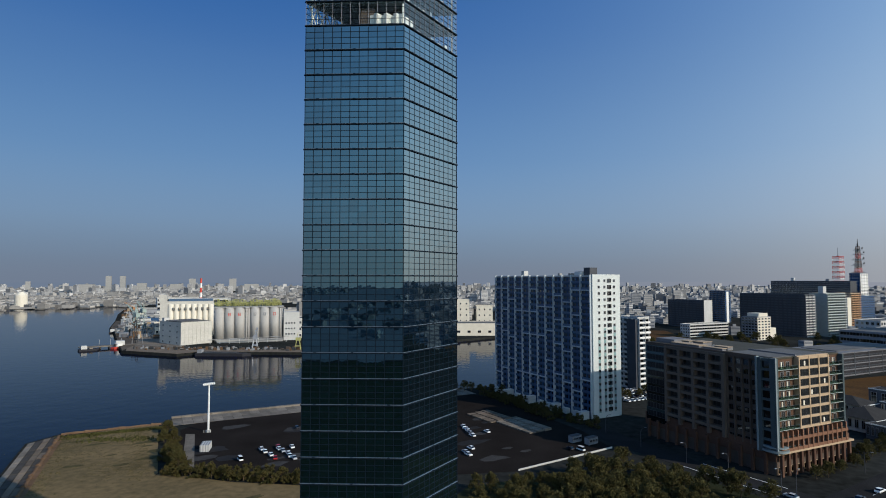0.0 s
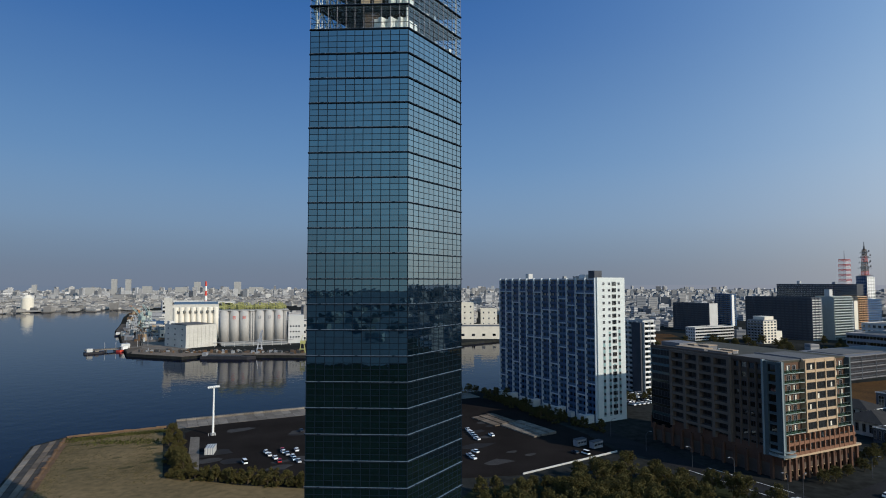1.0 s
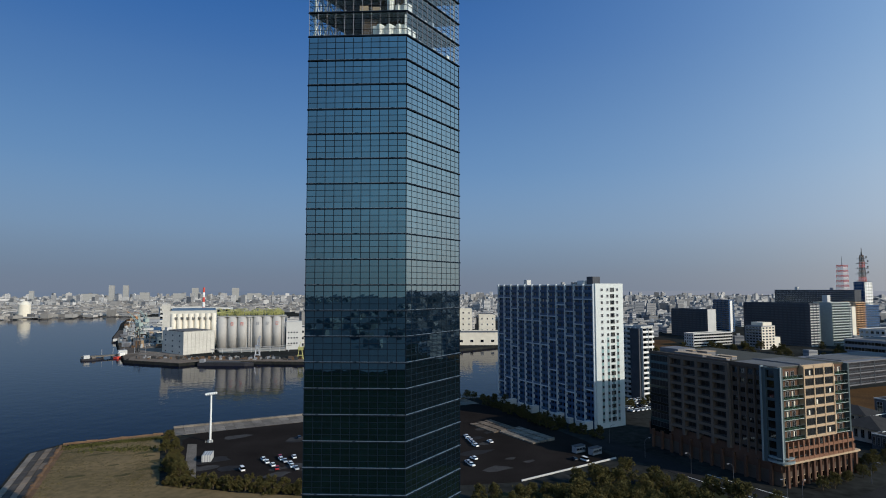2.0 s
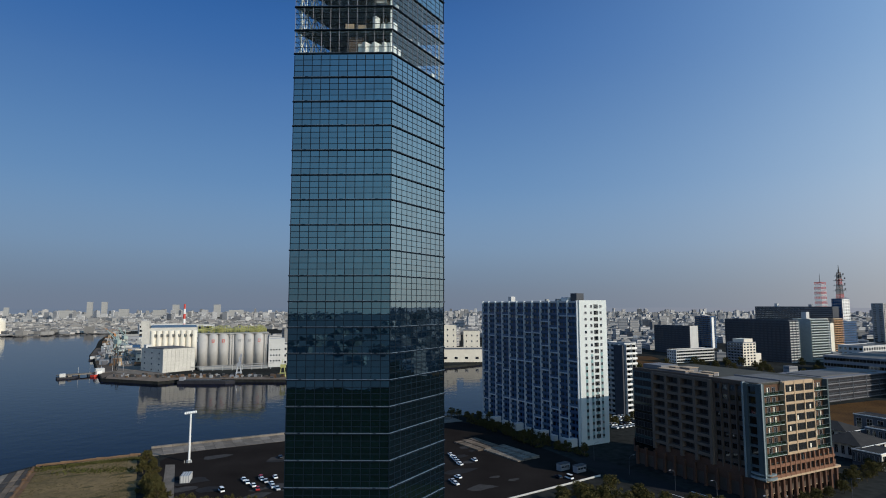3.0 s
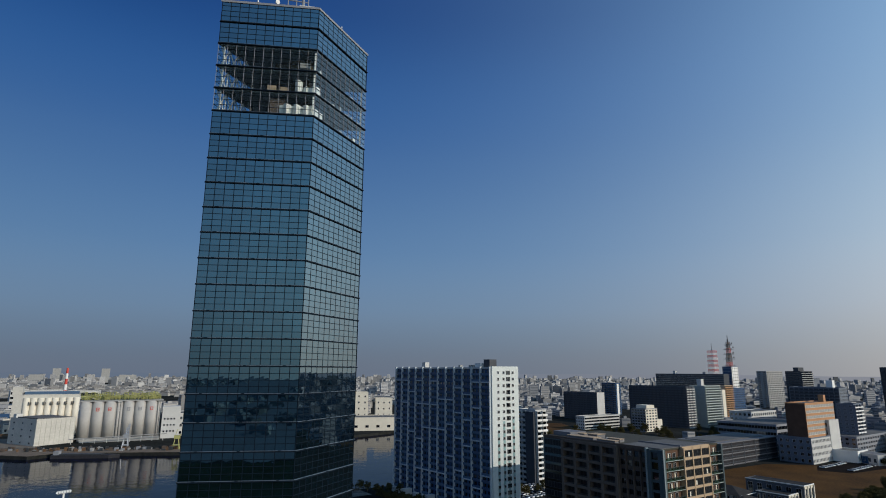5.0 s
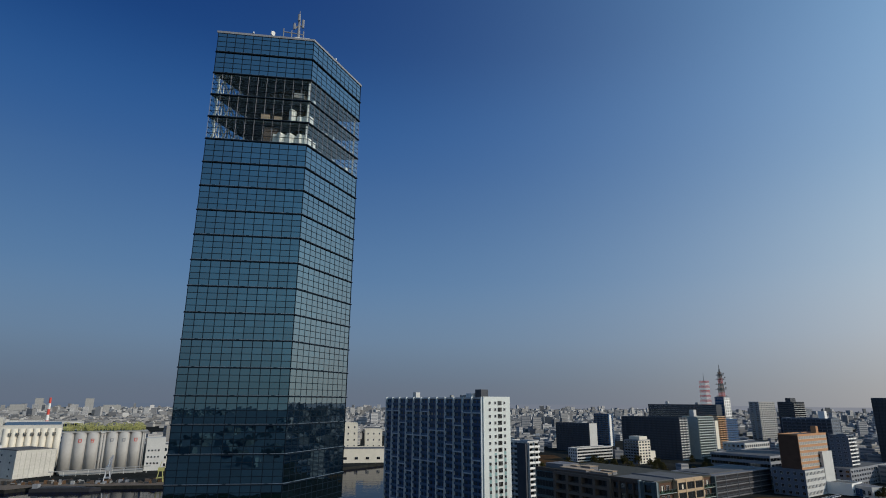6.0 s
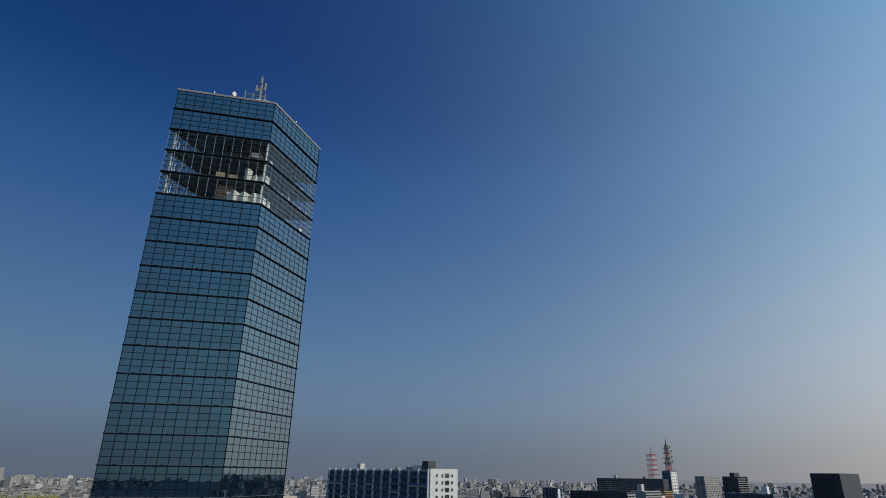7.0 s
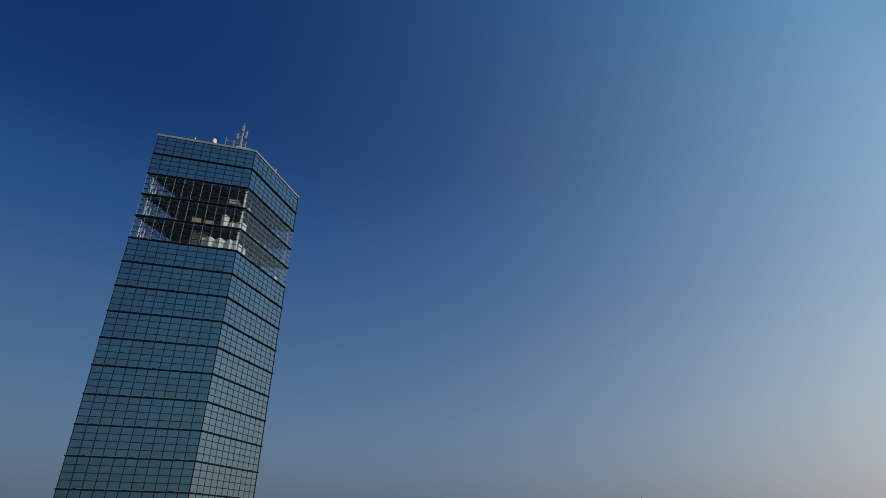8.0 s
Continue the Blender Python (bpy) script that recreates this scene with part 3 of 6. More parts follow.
for z0, z1 in ((0.0, 106.3), (117.95, 124.7)):
    bm = bmesh.new()
    prism(bm, inset(0.04), z0, z1)
    part("core_wall", bm, M["darkgrey"], tower, "dark backing wall behind the mirror glass")
rng = random.Random(5)
pane_w, pane_meshes = 15.1 / COLS, {}
for fi in range(4):
    a, b = corners[fi], corners[(fi + 1) % 4]
    e = (b - a) / COLS
    d = (b - a).normalized()
    out = Vector((d.y, -d.x))
    turn = math.atan2(d.y, d.x)
    base = Matrix.Translation((a.x, a.y, 0)) @ Matrix.Rotation(turn, 4, "Z")
    length = (b - a).length
    cw = length / COLS
    glass, grid, clear = bmesh.new(), bmesh.new(), bmesh.new()
    # ledges, each with three dark brackets
    bm = bmesh.new()
    # underside shade and top light put into the two ledge colours
    box(bm, -0.06, -0.2, -0.2, length + 0.06, 0.12, -0.02, 1)
    box(bm, -0.05, -0.17, -0.03, length + 0.05, 0.12, 0.015)
    for s in (0.13, 0.5, 0.86):
        box(bm, length * s - 0.2, -0.22, -0.2, length * s + 0.2, -0.15, 0.03, 1)
    ledge = mesh("floor_ledge", bm, M["bandmetal"], M["mullion"])
    for k, z in enumerate(FLOORS[1:-1], 1):
        ob = new("floor_ledge", ledge)
        ob.parent, ob.matrix_basis = tower, base @ Matrix.Translation((0, 0, z + 0.1))
    # upright bars
    bm = bmesh.new()
    box(bm, -0.05, -0.02, 0.2, 0.05, 0.1, 106.2)
    box(bm, -0.05, -0.02, 117.9, 0.05, 0.1, 125.0)
    bar = mesh("mullion", bm, M["mullion"])
    bm = bmesh.new()
    box(bm, -0.022, -0.06, 106.6, 0.022, 0.04, 117.7)
    deck_bar = mesh("deck_mullion", bm, M["grey"])
    for c in range(COLS):
        for nm, me in (("mullion", bar), ("deck_mullion", deck_bar)):
            ob = new(nm, me)
            ob.parent, ob.matrix_basis = tower, base @ Matrix.Translation((cw * c, 0, 0))
    near = fi in (0, 3)
    for k in range(len(FLOORS) - 1):
        z0, z1 = FLOORS[k] + 0.1, FLOORS[k + 1] - 0.1
        if k in DECK:
            for c in range(COLS):
                for r in range(1):
                    za, zb = z0, z1
                    box(clear, c * cw + 0.05, 0.0, za + 0.04, (c + 1) * cw - 0.05, 0.03, zb - 0.04)
            for r in range(1, 4):
                zt = z0 + (z1 - z0) * r / 4
                box(grid, 0, -0.05, zt - 0.025, length, 0.04, zt + 0.025)
            continue
        for r in range(ROWS):
            za, zb = z0 + (z1 - z0) * r / ROWS, z0 + (z1 - z0) * (r + 1) / ROWS
            if r:
                box(grid, 0, -0.03, za - 0.042, length, 0.06, za + 0.042)
            for c in range(COLS):
                tx, tz = rng.gauss(0, 0.001), rng.gauss(0, 0.001)
                if near and 16 <= k <= 18:
                    key = (round(zb - za, 3), rng.randrange(6))
                    if key not in pane_meshes:
                        bm = bmesh.new()
                        box(bm, 0.02, 0.0, 0.02, cw - 0.02, 0.03, zb - za - 0.02)
                        for v in bm.verts:
                            v.co.y += (v.co.x - cw / 2) * tx + (v.co.z - 0.45) * tz
                        pane_meshes[key] = mesh("glass_pane", bm, M["towerglass"])
                    ob = new("glass_pane", pane_meshes[key])
                    ob.parent, ob.matrix_basis = tower, base @ Matrix.Translation((c * cw, 0, za))
                else:
                    n0 = len(glass.verts)
                    box(glass, c * cw + 0.02, 0.0, za + 0.02, (c + 1) * cw - 0.02, 0.03, zb - 0.02)
                    glass.verts.ensure_lookup_table()
                    for v in glass.verts[n0:]:
                        v.co.y += (v.co.x - (c + 0.5) * cw) * tx + (v.co.z - (za + zb) / 2) * tz
    for nm, bmx, m, kind in (("glass_panes", glass, M["towerglass"], "stuff"), ("transom_grid", grid, M["mullion"], "stuff"), ("deck_glazing", clear, M["deckglass"], "stuff")):
        ob = part(nm, bmx, m, tower)
        ob.matrix_basis = base
        tagged(ob, kind=kind)
        ob.visible_shadow = nm != "deck_glazing"
# the three glazed deck floors
for k, z in enumerate(FLOORS[28:32]):
    bm = bmesh.new()
    prism(bm, inset(0.015), z - 0.35, z + 0.05)
    part("deck_slab", bm, M["tealwall"], tower, "grey-green deck floor slab")
bm = bmesh.new()
prism(bm, [(p.x * s, p.y * s) for p, s in zip(corners, (0.66, 0.4, 0.6, 0.3))], 106.4, 118.0)
part("lift_core", bm, M["inner"], tower, "brown lift and stair core inside the deck")
for p in corners:
    bm = bmesh.new()
    rod(bm, (p.x * 0.93, p.y * 0.93, 106), (p.x * 0.93, p.y * 0.93, 118), 0.15, n=10)
    part("deck_column", bm, M["white"], tower, "white round corner column")
lx, ly = corners[3]
for k in range(3):
    z0, z1 = FLOORS[28 + k] + 0.1, FLOORS[29 + k] - 0.35
    bm = bmesh.new()
    for i in range(4):
        u0, u1 = 0.97 - i * 0.09, 0.88 - i * 0.09
        y0, y1 = ly * u0 + 0.35 + i * 0.9, ly * u1 + 0.8 + i * 0.9
        rod(bm, (lx * u0, y0, z0), (lx * u1, y1, z1), 0.09)
        rod(bm, (lx * u0, y0, z1), (lx * u1, y1, z0), 0.09)
        rod(bm, (lx * u1, y1, z0), (lx * u1, y1, z1), 0.07)
    part("brace", bm, M["white"], tower, "white steel cross bracing")
# fittings behind the deck glass
for nm, m, u, w, k, h0, h1 in (("partition", "white", 0.73, 2.6, 28, 0.1, 1.9), ("counter", "white", 0.9, 1.2, 28, 0.1, 1.5), ("counter", "white", 0.83, 1.0, 29, 0.1, 2.4),
                               ("poster_board", "peach", 0.55, 1.3, 29, 0.4, 1.5), ("partition", "brick", 0.62, 2.2, 28, 0.1, 3.0), ("counter", "peach", 0.68, 1.2, 29, 0.1, 1.2),
                               ("cabinet", "concrete", 0.88, 1.6, 30, 1.0, 1.8), ("bench", "offwhite", 0.3, 1.4, 29, 0.1, 0.6)):
    p = corners[3].lerp(corners[0], u)
    z = FLOORS[k] + 0.05
    boxpart(nm, M[m], tower, p.x - w / 2, p.y + 1.0, z + h0, p.x + w / 2, p.y + 1.5, z + h1)
side = corners[1] - corners[0]
along_side, inward = side.normalized(), Vector((-side.y, side.x)).normalized()
for u, k, h1, w, m in ((0.04, 28, 1.9, 0.9, "white"), (0.12, 28, 1.9, 0.8, "white"), (0.2, 28, 1.8, 0.7, "white"), (0.32, 28, 0.9, 0.9, "metal"), (0.45, 28, 0.8, 0.9, "offwhite"),
                       (0.58, 28, 1.1, 0.8, "metal"), (0.72, 28, 0.9, 0.8, "offwhite"), (0.86, 28, 1.3, 0.7, "white"), (0.05, 29, 1.5, 0.8, "white"), (0.13, 29, 2.0, 1.0, "white"),
                       (0.26, 29, 1.0, 0.7, "metal"), (0.34, 29, 1.0, 0.7, "metal"), (0.42, 29, 1.1, 0.7, "offwhite"), (0.55, 29, 1.7, 0.7, "metal"), (0.68, 29, 1.0, 0.7, "offwhite"),
                       (0.8, 29, 1.2, 0.7, "metal"), (0.92, 29, 1.0, 0.6, "white"), (0.16, 30, 1.4, 0.5, "white"), (0.5, 30, 0.9, 0.6, "metal"), (0.78, 30, 1.1, 0.6, "offwhite")):
    c = corners[0] + side * u + inward * 1.1
    a, b = along_side * (w / 2), inward * 0.3
    bm = bmesh.new()
    prism(bm, [tuple(c - a - b), tuple(c + a - b), tuple(c + a + b), tuple(c - a + b)], FLOORS[k] + 0.06, FLOORS[k] + 0.05 + h1)
    part("display_stand", bm, M[m], tower, "pale display stand behind the deck glass")
for k, dx, w, h in ((28, -4.6, 1.3, 1.9), (28, -3.1, 1.3, 1.9), (28, -1.6, 1.2, 1.9), (29, -3.0, 0.8, 2.4), (29, -1.7, 0.6, 1.4)):
    z = FLOORS[k] + 0.06
    c, u, v = corners[0] + Vector((dx + w / 2, 1.1)), Vector((0.64, 0.77)) * (w * 0.6), Vector((-0.77, 0.64)) * 0.3
    bm = bmesh.new()
    prism(bm, [tuple(c - u - v), tuple(c + u - v), tuple(c + u + v), tuple(c - u + v)], z, z + h)
    part("white_cabinet", bm, M["white"], tower, "white cabinet behind the deck glass")
# cap and roof gear
bm = bmesh.new()
prism(bm, [(p.x * 1.018, p.y * 1.018) for p in corners], 124.95, 125.3)
part("roof_cap", bm, M["grey"], tower, "pale metal roof coping")
top = 125.3
bm = bmesh.new()
p = corners[3].lerp(corners[0], 0.83) * 0.82
rod(bm, (p.x, p.y, top), (p.x, p.y, top + 4.4), 0.24, 0.18)
rod(bm, (p.x, p.y, top + 4.4), (p.x, p.y, top + 6.0), 0.08, 0.04)
rod(bm, (p.x - 2.4, p.y, top + 1.7), (p.x + 0.9, p.y, top + 1.5), 0.1)
rod(bm, (p.x - 2.4, p.y, top + 0.6), (p.x - 2.4, p.y, top + 2.3), 0.09)
rod(bm, (p.x - 1.1, p.y, top), (p.x - 1.1, p.y, top + 2.1), 0.09)
rod(bm, (p.x + 0.8, p.y, top), (p.x + 0.8, p.y, top + 2.2), 0.1)
rod(bm, (p.x - 0.7, p.y, top + 2.5), (p.x - 0.15, p.y, top + 3.0), 0.14)
rod(bm, (p.x - 0.75, p.y, top + 2.4), (p.x - 0.75, p.y, top + 3.5), 0.2)
rod(bm, (p.x + 0.1, p.y, top + 3.2), (p.x + 0.65, p.y, top + 3.0), 0.12)
rod(bm, (p.x + 0.62, p.y, top + 2.8), (p.x + 0.62, p.y, top + 4.3), 0.2)
rod(bm, (p.x - 0.05, p.y - 0.3, top + 3.9), (p.x - 0.05, p.y - 0.3, top + 5.1), 0.22)
part("antenna_mast", bm, M["grey"], tower, "grey steel antenna mast on the roof")
boxpart("roof_unit", M["white"], tower, p.x - 0.5, p.y - 0.6, top, p.x + 1.9, p.y + 0.5, top + 0.55, label="white roof equipment box")
bm = bmesh.new()
q = corners[3].lerp(corners[0], 0.53) * 0.93
rod(bm, (q.x, q.y, top), (q.x, q.y, top + 0.5), 0.08)
rod(bm, (q.x - 0.12, q.y + 0.1, top + 0.75), (q.x + 0.2, q.y - 0.25, top + 0.65), 0.2, 0.38, n=14)
part("dish_antenna", bm, M["white"], tower, "small white dish antenna")
for u in (0.33, 0.6):
    bm = bmesh.new()
    q = corners[3].lerp(corners[0], u) * 0.95 if u < 0.5 else corners[0].lerp(corners[1], 0.45) * 0.97
    rod(bm, (q.x, q.y, top), (q.x, q.y, top + 0.3), 0.07)
    rod(bm, (q.x, q.y, top + 0.3), (q.x, q.y, top + 0.65), 0.18, 0.14, n=10)
    part("warning_lamp", bm, M["metal"], tower, "small aircraft warning lamp")

# ---- white apartment tower ----
apt = thing("apartment_tower", 73.4, 282.5, 0, 28.0, "tall slab apartment block with white gable and blue-grey balcony side", "apartment block")
AW, AD, AH, AS = 18.0, 85.5, 69.6, 21
boxpart("wall", M["slate"], apt, 0.0, 0.6, 0, AW, AD, AH - 1)
boxpart("gable_wall", M["gable"], apt, -0.1, 0, 0, AW + 0.1, 0.6, AH + 0.6, label="white painted gable wall")
sh = (AH - 3.2) / AS
bays = 12
bw = (AD - 0.6) / bays
fin_bm = bmesh.new()
box(fin_bm, -1.25, -0.28, 0, 0.0, 0.26, AH + 0.5)
fin = mesh("fin", fin_bm, M["fin"])
for b in range(bays + 1):
    put("fin", fin, apt, 0, 0.95 + b * bw if b < bays else AD - 0.35, 0)


def apt_balcony(rail, low):
    """A recessed balcony: slab, front, two glazed doors and a dividing post."""
    bm = bmesh.new()
    box(bm, -0.75, -bw / 2 + 0.3, -0.12, 0, bw / 2 - 0.3, 0.08)
    box(bm, -0.82, -bw / 2 + 0.3, -0.12, -0.75, bw / 2 - 0.3, 1.1, 1)
    if low:
        box(bm, -0.8, -0.05, -0.12, -0.6, 0.05, sh - 0.15, 1)
    for y in (-bw / 4, bw / 4):
        box(bm, -0.06, y - 1.1, 0.12, 0, y + 1.1, sh - 0.7, 2)
        box(bm, -0.09, y - 0.04, 0.12, -0.05, y + 0.04, sh - 0.7)
    return mesh("balcony", bm, M["slate"], rail, M["windowglass"])


light_balcony, dark_balcony = apt_balcony(M["bluegrey"], True), apt_balcony(M["darkrail"], False)
bm = bmesh.new()
box(bm, -1.15, -bw / 2 + 0.28, -0.25, -0.3, bw / 2 - 0.28, 0.3)
beam = mesh("beam", bm, M["fin"])
# stretches of open and dark-fronted balconies, parted by pale beams
rng = random.Random(11)
for b in range(bays):
    yb = 0.95 + (b + 0.5) * bw
    left, dark = rng.randrange(2, 7), b % 2 == 0
    for k in range(AS):
        z = 2.6 + k * sh
        put("balcony", dark_balcony if dark else light_balcony, apt, 0, yb, z)
        left -= 1
        if left == 0 and k < AS - 2:
            put("beam", beam, apt, 0, yb, z + sh - 0.35)
            left, dark = rng.randrange(4, 8), not dark
boxpart("roof", M["roof"], apt, 0.2, 0.6, AH - 1, AW, AD - 0.2, AH - 0.4)
boxpart("parapet", M["offwhite"], apt, -0.2, 0.6, AH - 0.6, 0.25, AD, AH + 0.2)
wn1 = window_mesh(1.35, 1.45, M["metal"], M["windowglass"], split=True)
wn2 = window_mesh(2.7, 2.1, M["concrete"], M["windowglass"], bars=2, split=True)
for k in range(AS):
    z = 2.6 + k * sh
    for xx, me in ((4.0, wn1), (7.7, wn1), (10.8, wn2), (14.1, wn1)):
        put("window", me, apt, xx, 0, z + (0.6 if me is wn1 else 0.25))
for xx, zt in ((7.7, AH - 26), (14.1, AH - 24), (4.0, AH - 30), (10.8, AH - 42)):
    boxpart("panel_strip", M["teal"], apt, xx - 0.7, -0.06, 2.6, xx + 0.7, 0.0, zt, label="muted teal panel strip")
boxpart("penthouse", M["darkgrey"], apt, 2.2, 4.2, AH - 0.4, 7.0, 8.6, AH + 4.1, label="dark grey lift machine house")
boxpart("roof_unit", M["white"], apt, 1.2, 10.0, AH - 0.4, 3.6, 14.5, AH + 2.2, label="white rooftop water tank")
for yy in (15.6, 17.6, 26.0):
    boxpart("vent_box", M["concrete"], apt, 1.0, yy, AH - 0.4, 2.6, yy + 1.5, AH + 1.4)
boxpart("roof_unit", M["offwhite"], apt, 7.0, 66.0, AH - 0.4, 10.0, 69.0, AH + 3.2)
for b in range(0, bays, 1):
    boxpart("terrace_box", M["offwhite"], apt, -4.5 - 2.5 * (b % 3 == 0), 1.2 + b * bw, 0, -2.0, 1.2 + b * bw + 3.0, 2.6 + 1.2 * (b % 3 == 0), label="low white entrance box")

# ---- tiled block on an arcade ----
hotel = thing("residential_block", 114.6, 200.6, 0, 25.5, "ten-storey block in brown and beige tile with teal glass corners", "apartment block")
HW, HD, HH = 38.6, 59.6, 39.8
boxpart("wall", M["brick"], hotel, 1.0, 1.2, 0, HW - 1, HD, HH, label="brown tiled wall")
hs = 3.45
ROW0 = HH - 9 * hs
# lit front: glass balconies at both ends, a tiled frame between
bm = bmesh.new()
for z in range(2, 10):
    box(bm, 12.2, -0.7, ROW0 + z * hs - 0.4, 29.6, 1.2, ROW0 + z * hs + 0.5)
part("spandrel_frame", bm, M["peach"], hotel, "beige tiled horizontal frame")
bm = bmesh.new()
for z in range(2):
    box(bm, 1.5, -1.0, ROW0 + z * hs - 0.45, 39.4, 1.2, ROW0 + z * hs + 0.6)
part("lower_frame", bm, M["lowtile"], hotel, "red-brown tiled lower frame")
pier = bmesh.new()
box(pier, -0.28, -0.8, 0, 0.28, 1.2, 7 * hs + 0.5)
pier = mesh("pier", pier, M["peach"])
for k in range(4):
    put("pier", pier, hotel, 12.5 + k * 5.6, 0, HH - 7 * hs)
low_pier = bmesh.new()
box(low_pier, -0.3, -1.1, 8.3, 0.3, 1.2, ROW0 + 2 * hs - 0.5)
low_pier = mesh("low_pier", low_pier, M["lowtile"])
for k in range(14):
    put("low_pier", low_pier, hotel, 1.9 + k * 2.8, 0, 0)
for z in range(2):
    for k in range(13):
        boxpart("pane", M["dimglass"], hotel, 2.3 + k * 2.8, 0.9, ROW0 + z * hs + 0.6, 4.3 + k * 2.8, 1.19, ROW0 + (z + 1) * hs - 0.45)
        if (k * 3 + z * 2) % 5 < 3:
            boxpart("curtain", M["cream"], hotel, 2.6 + k * 2.8 + (k % 2) * 0.7, 0.8, ROW0 + z * hs + 0.6, 3.3 + k * 2.8 + (k % 2) * 0.7, 0.88, ROW0 + (z + 1) * hs - 0.6)
boxpart("front_wall", M["umber"], hotel, 12.3, -0.35, ROW0, 29.6, 1.19, HH, label="dark brown recessed wall between the tiled frames")
wide = window_mesh(4.9, 2.4, M["darkmetal"], M["dimglass"], bars=2, depth=0.1, split=True)
for z in range(9):
    for k in range(3):
        put("window", wide, hotel, 15.3 + k * 5.6, -0.35, ROW0 + z * hs + 0.5)
        if (z * 5 + k * 3) % 4 == 0:
            boxpart("curtain", M["cream"], hotel, 13.4 + k * 5.6 + (z * 7 + k) % 3, -0.6, ROW0 + z * hs + 0.7, 14.2 + k * 5.6 + (z * 7 + k) % 3, -0.51, ROW0 + z * hs + 2.3)
for x0, x1 in ((0.6, 11.9), (30.2, 37.8)):
    bm = bmesh.new()
    box(bm, x0, -0.6, -0.2, x1, 1.2, 0.0)
    slab_me = mesh("balcony_slab", bm, M["slabedge"])
    bm = bmesh.new()
    box(bm, x0, -0.6, 0, x1, -0.55, 1.1)
    glass_me = mesh("glass_rail", bm, M["greenglass"])
    bm = bmesh.new()
    n = 4
    for k in range(n + 1):
        box(bm, x0 + (x1 - x0) * k / n - 0.06, -0.62, 0, x0 + (x1 - x0) * k / n + 0.06, -0.5, 1.15)
    box(bm, x0, -0.64, 1.1, x1, -0.52, 1.18)
    rail_me = mesh("rail", bm, M["tealwall"])
    tall = window_mesh(1.9, 2.3, M["metal"], M["dimglass"], depth=0.08, split=True)
    boxpart("balcony_wall", M["umber"], hotel, x0, 1.06, ROW0, x1, 1.2, HH, label="dark brown wall behind the balconies")
    for z in range(9):
        zz = ROW0 + z * hs
        put("balcony_slab", slab_me, hotel, 0, 0, zz)
        put("glass_rail", glass_me, hotel, 0, 0, zz)
        put("rail", rail_me, hotel, 0, 0, zz)
        for k in range(int((x1 - x0) / 3.1)):
            put("balcony_door", tall, hotel, x0 + 1.9 + k * 3.1, 1.06, zz + 0.1)
            if (z * 3 + k * 5) % 4 < 2:
                boxpart("curtain", M["cream"], hotel, x0 + 1.2 + k * 3.1 + (z % 2) * 0.7, 0.86, zz + 0.2, x0 + 1.75 + k * 3.1 + (z % 2) * 0.7, 0.95, zz + 2.3)
boxpart("corner_pier", M["tealwall"], hotel, -0.7, -0.7, ROW0 - 1, 1.0, 1.4, HH + 0.5, label="slate-teal corner pier")
boxpart("corner_pier", M["tealwall"], hotel, -0.7, 4.6, ROW0 - 1, 1.0, 6.0, HH + 0.5, label="slate-teal corner pier")
boxpart("corner_glass", M["windowglass"], hotel, 0.2, 1.4, ROW0 - 1, 1.0, 4.6, HH - 0.4, label="dark glazed corner bay")
for z in range(10):
    boxpart("corner_rail", M["tealwall"], hotel, -0.3, 1.4, ROW0 + z * hs - 0.5, 0.2, 4.6, ROW0 + z * hs + 0.35)
boxpart("corner_pier", M["tealwall"], hotel, 37.9, -0.7, ROW0 - 1, 38.7, 1.2, HH + 0.2, label="slate-teal corner pier")
boxpart("corner_fin", M["slatefin"], hotel, -1.0, 6.0, ROW0 - 1, 0.4, 6.6, HH + 0.8, label="slate-blue vertical fin")
boxpart("corner_fin", M["slatefin"], hotel, -0.7, -0.9, ROW0 - 1, 0.0, -0.3, HH + 0.8, label="slate-blue vertical fin")
# shaded long side
slim = window_mesh(2.2, 2.0, M["darkmetal"], M["windowglass"], bars=1, depth=0.1, split=True)
boxpart("end_glass", M["tealglass"], hotel, 0.2, 48.8, ROW0 - 2, 1.0, HD, HH - 0.4, label="teal glazed end bay")
# frame and piers here in a darker tone than the front's beige
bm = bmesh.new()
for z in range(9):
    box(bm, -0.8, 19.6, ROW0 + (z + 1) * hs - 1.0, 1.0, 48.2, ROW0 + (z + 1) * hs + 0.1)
part("spandrel_frame", bm, M["taupe"], hotel, "tiled horizontal frame in a darker taupe tone")
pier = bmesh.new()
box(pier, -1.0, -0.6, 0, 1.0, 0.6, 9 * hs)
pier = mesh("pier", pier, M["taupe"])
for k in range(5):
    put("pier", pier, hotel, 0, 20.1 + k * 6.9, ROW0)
for z in range(9):
    for k in range(4):
        put("window", wide, hotel, 1.0, 23.5 + k * 6.9, ROW0 + z * hs + 0.2, -math.pi / 2)
    for k in range(4):
        put("window", slim, hotel, 1.0, 8.3 + k * 3.2, ROW0 + z * hs + 0.3, -math.pi / 2)
    for yy in (51.4, 56.4):
        put("window", wide, hotel, 0.2, yy, ROW0 + z * hs + 0.3, -math.pi / 2)
for yy in (6.9, 9.9, 13.1, 16.3, 19.2):
    boxpart("thin_pier", M["brick"], hotel, 0.2, yy - 0.25, ROW0, 1.0, yy + 0.25, HH)
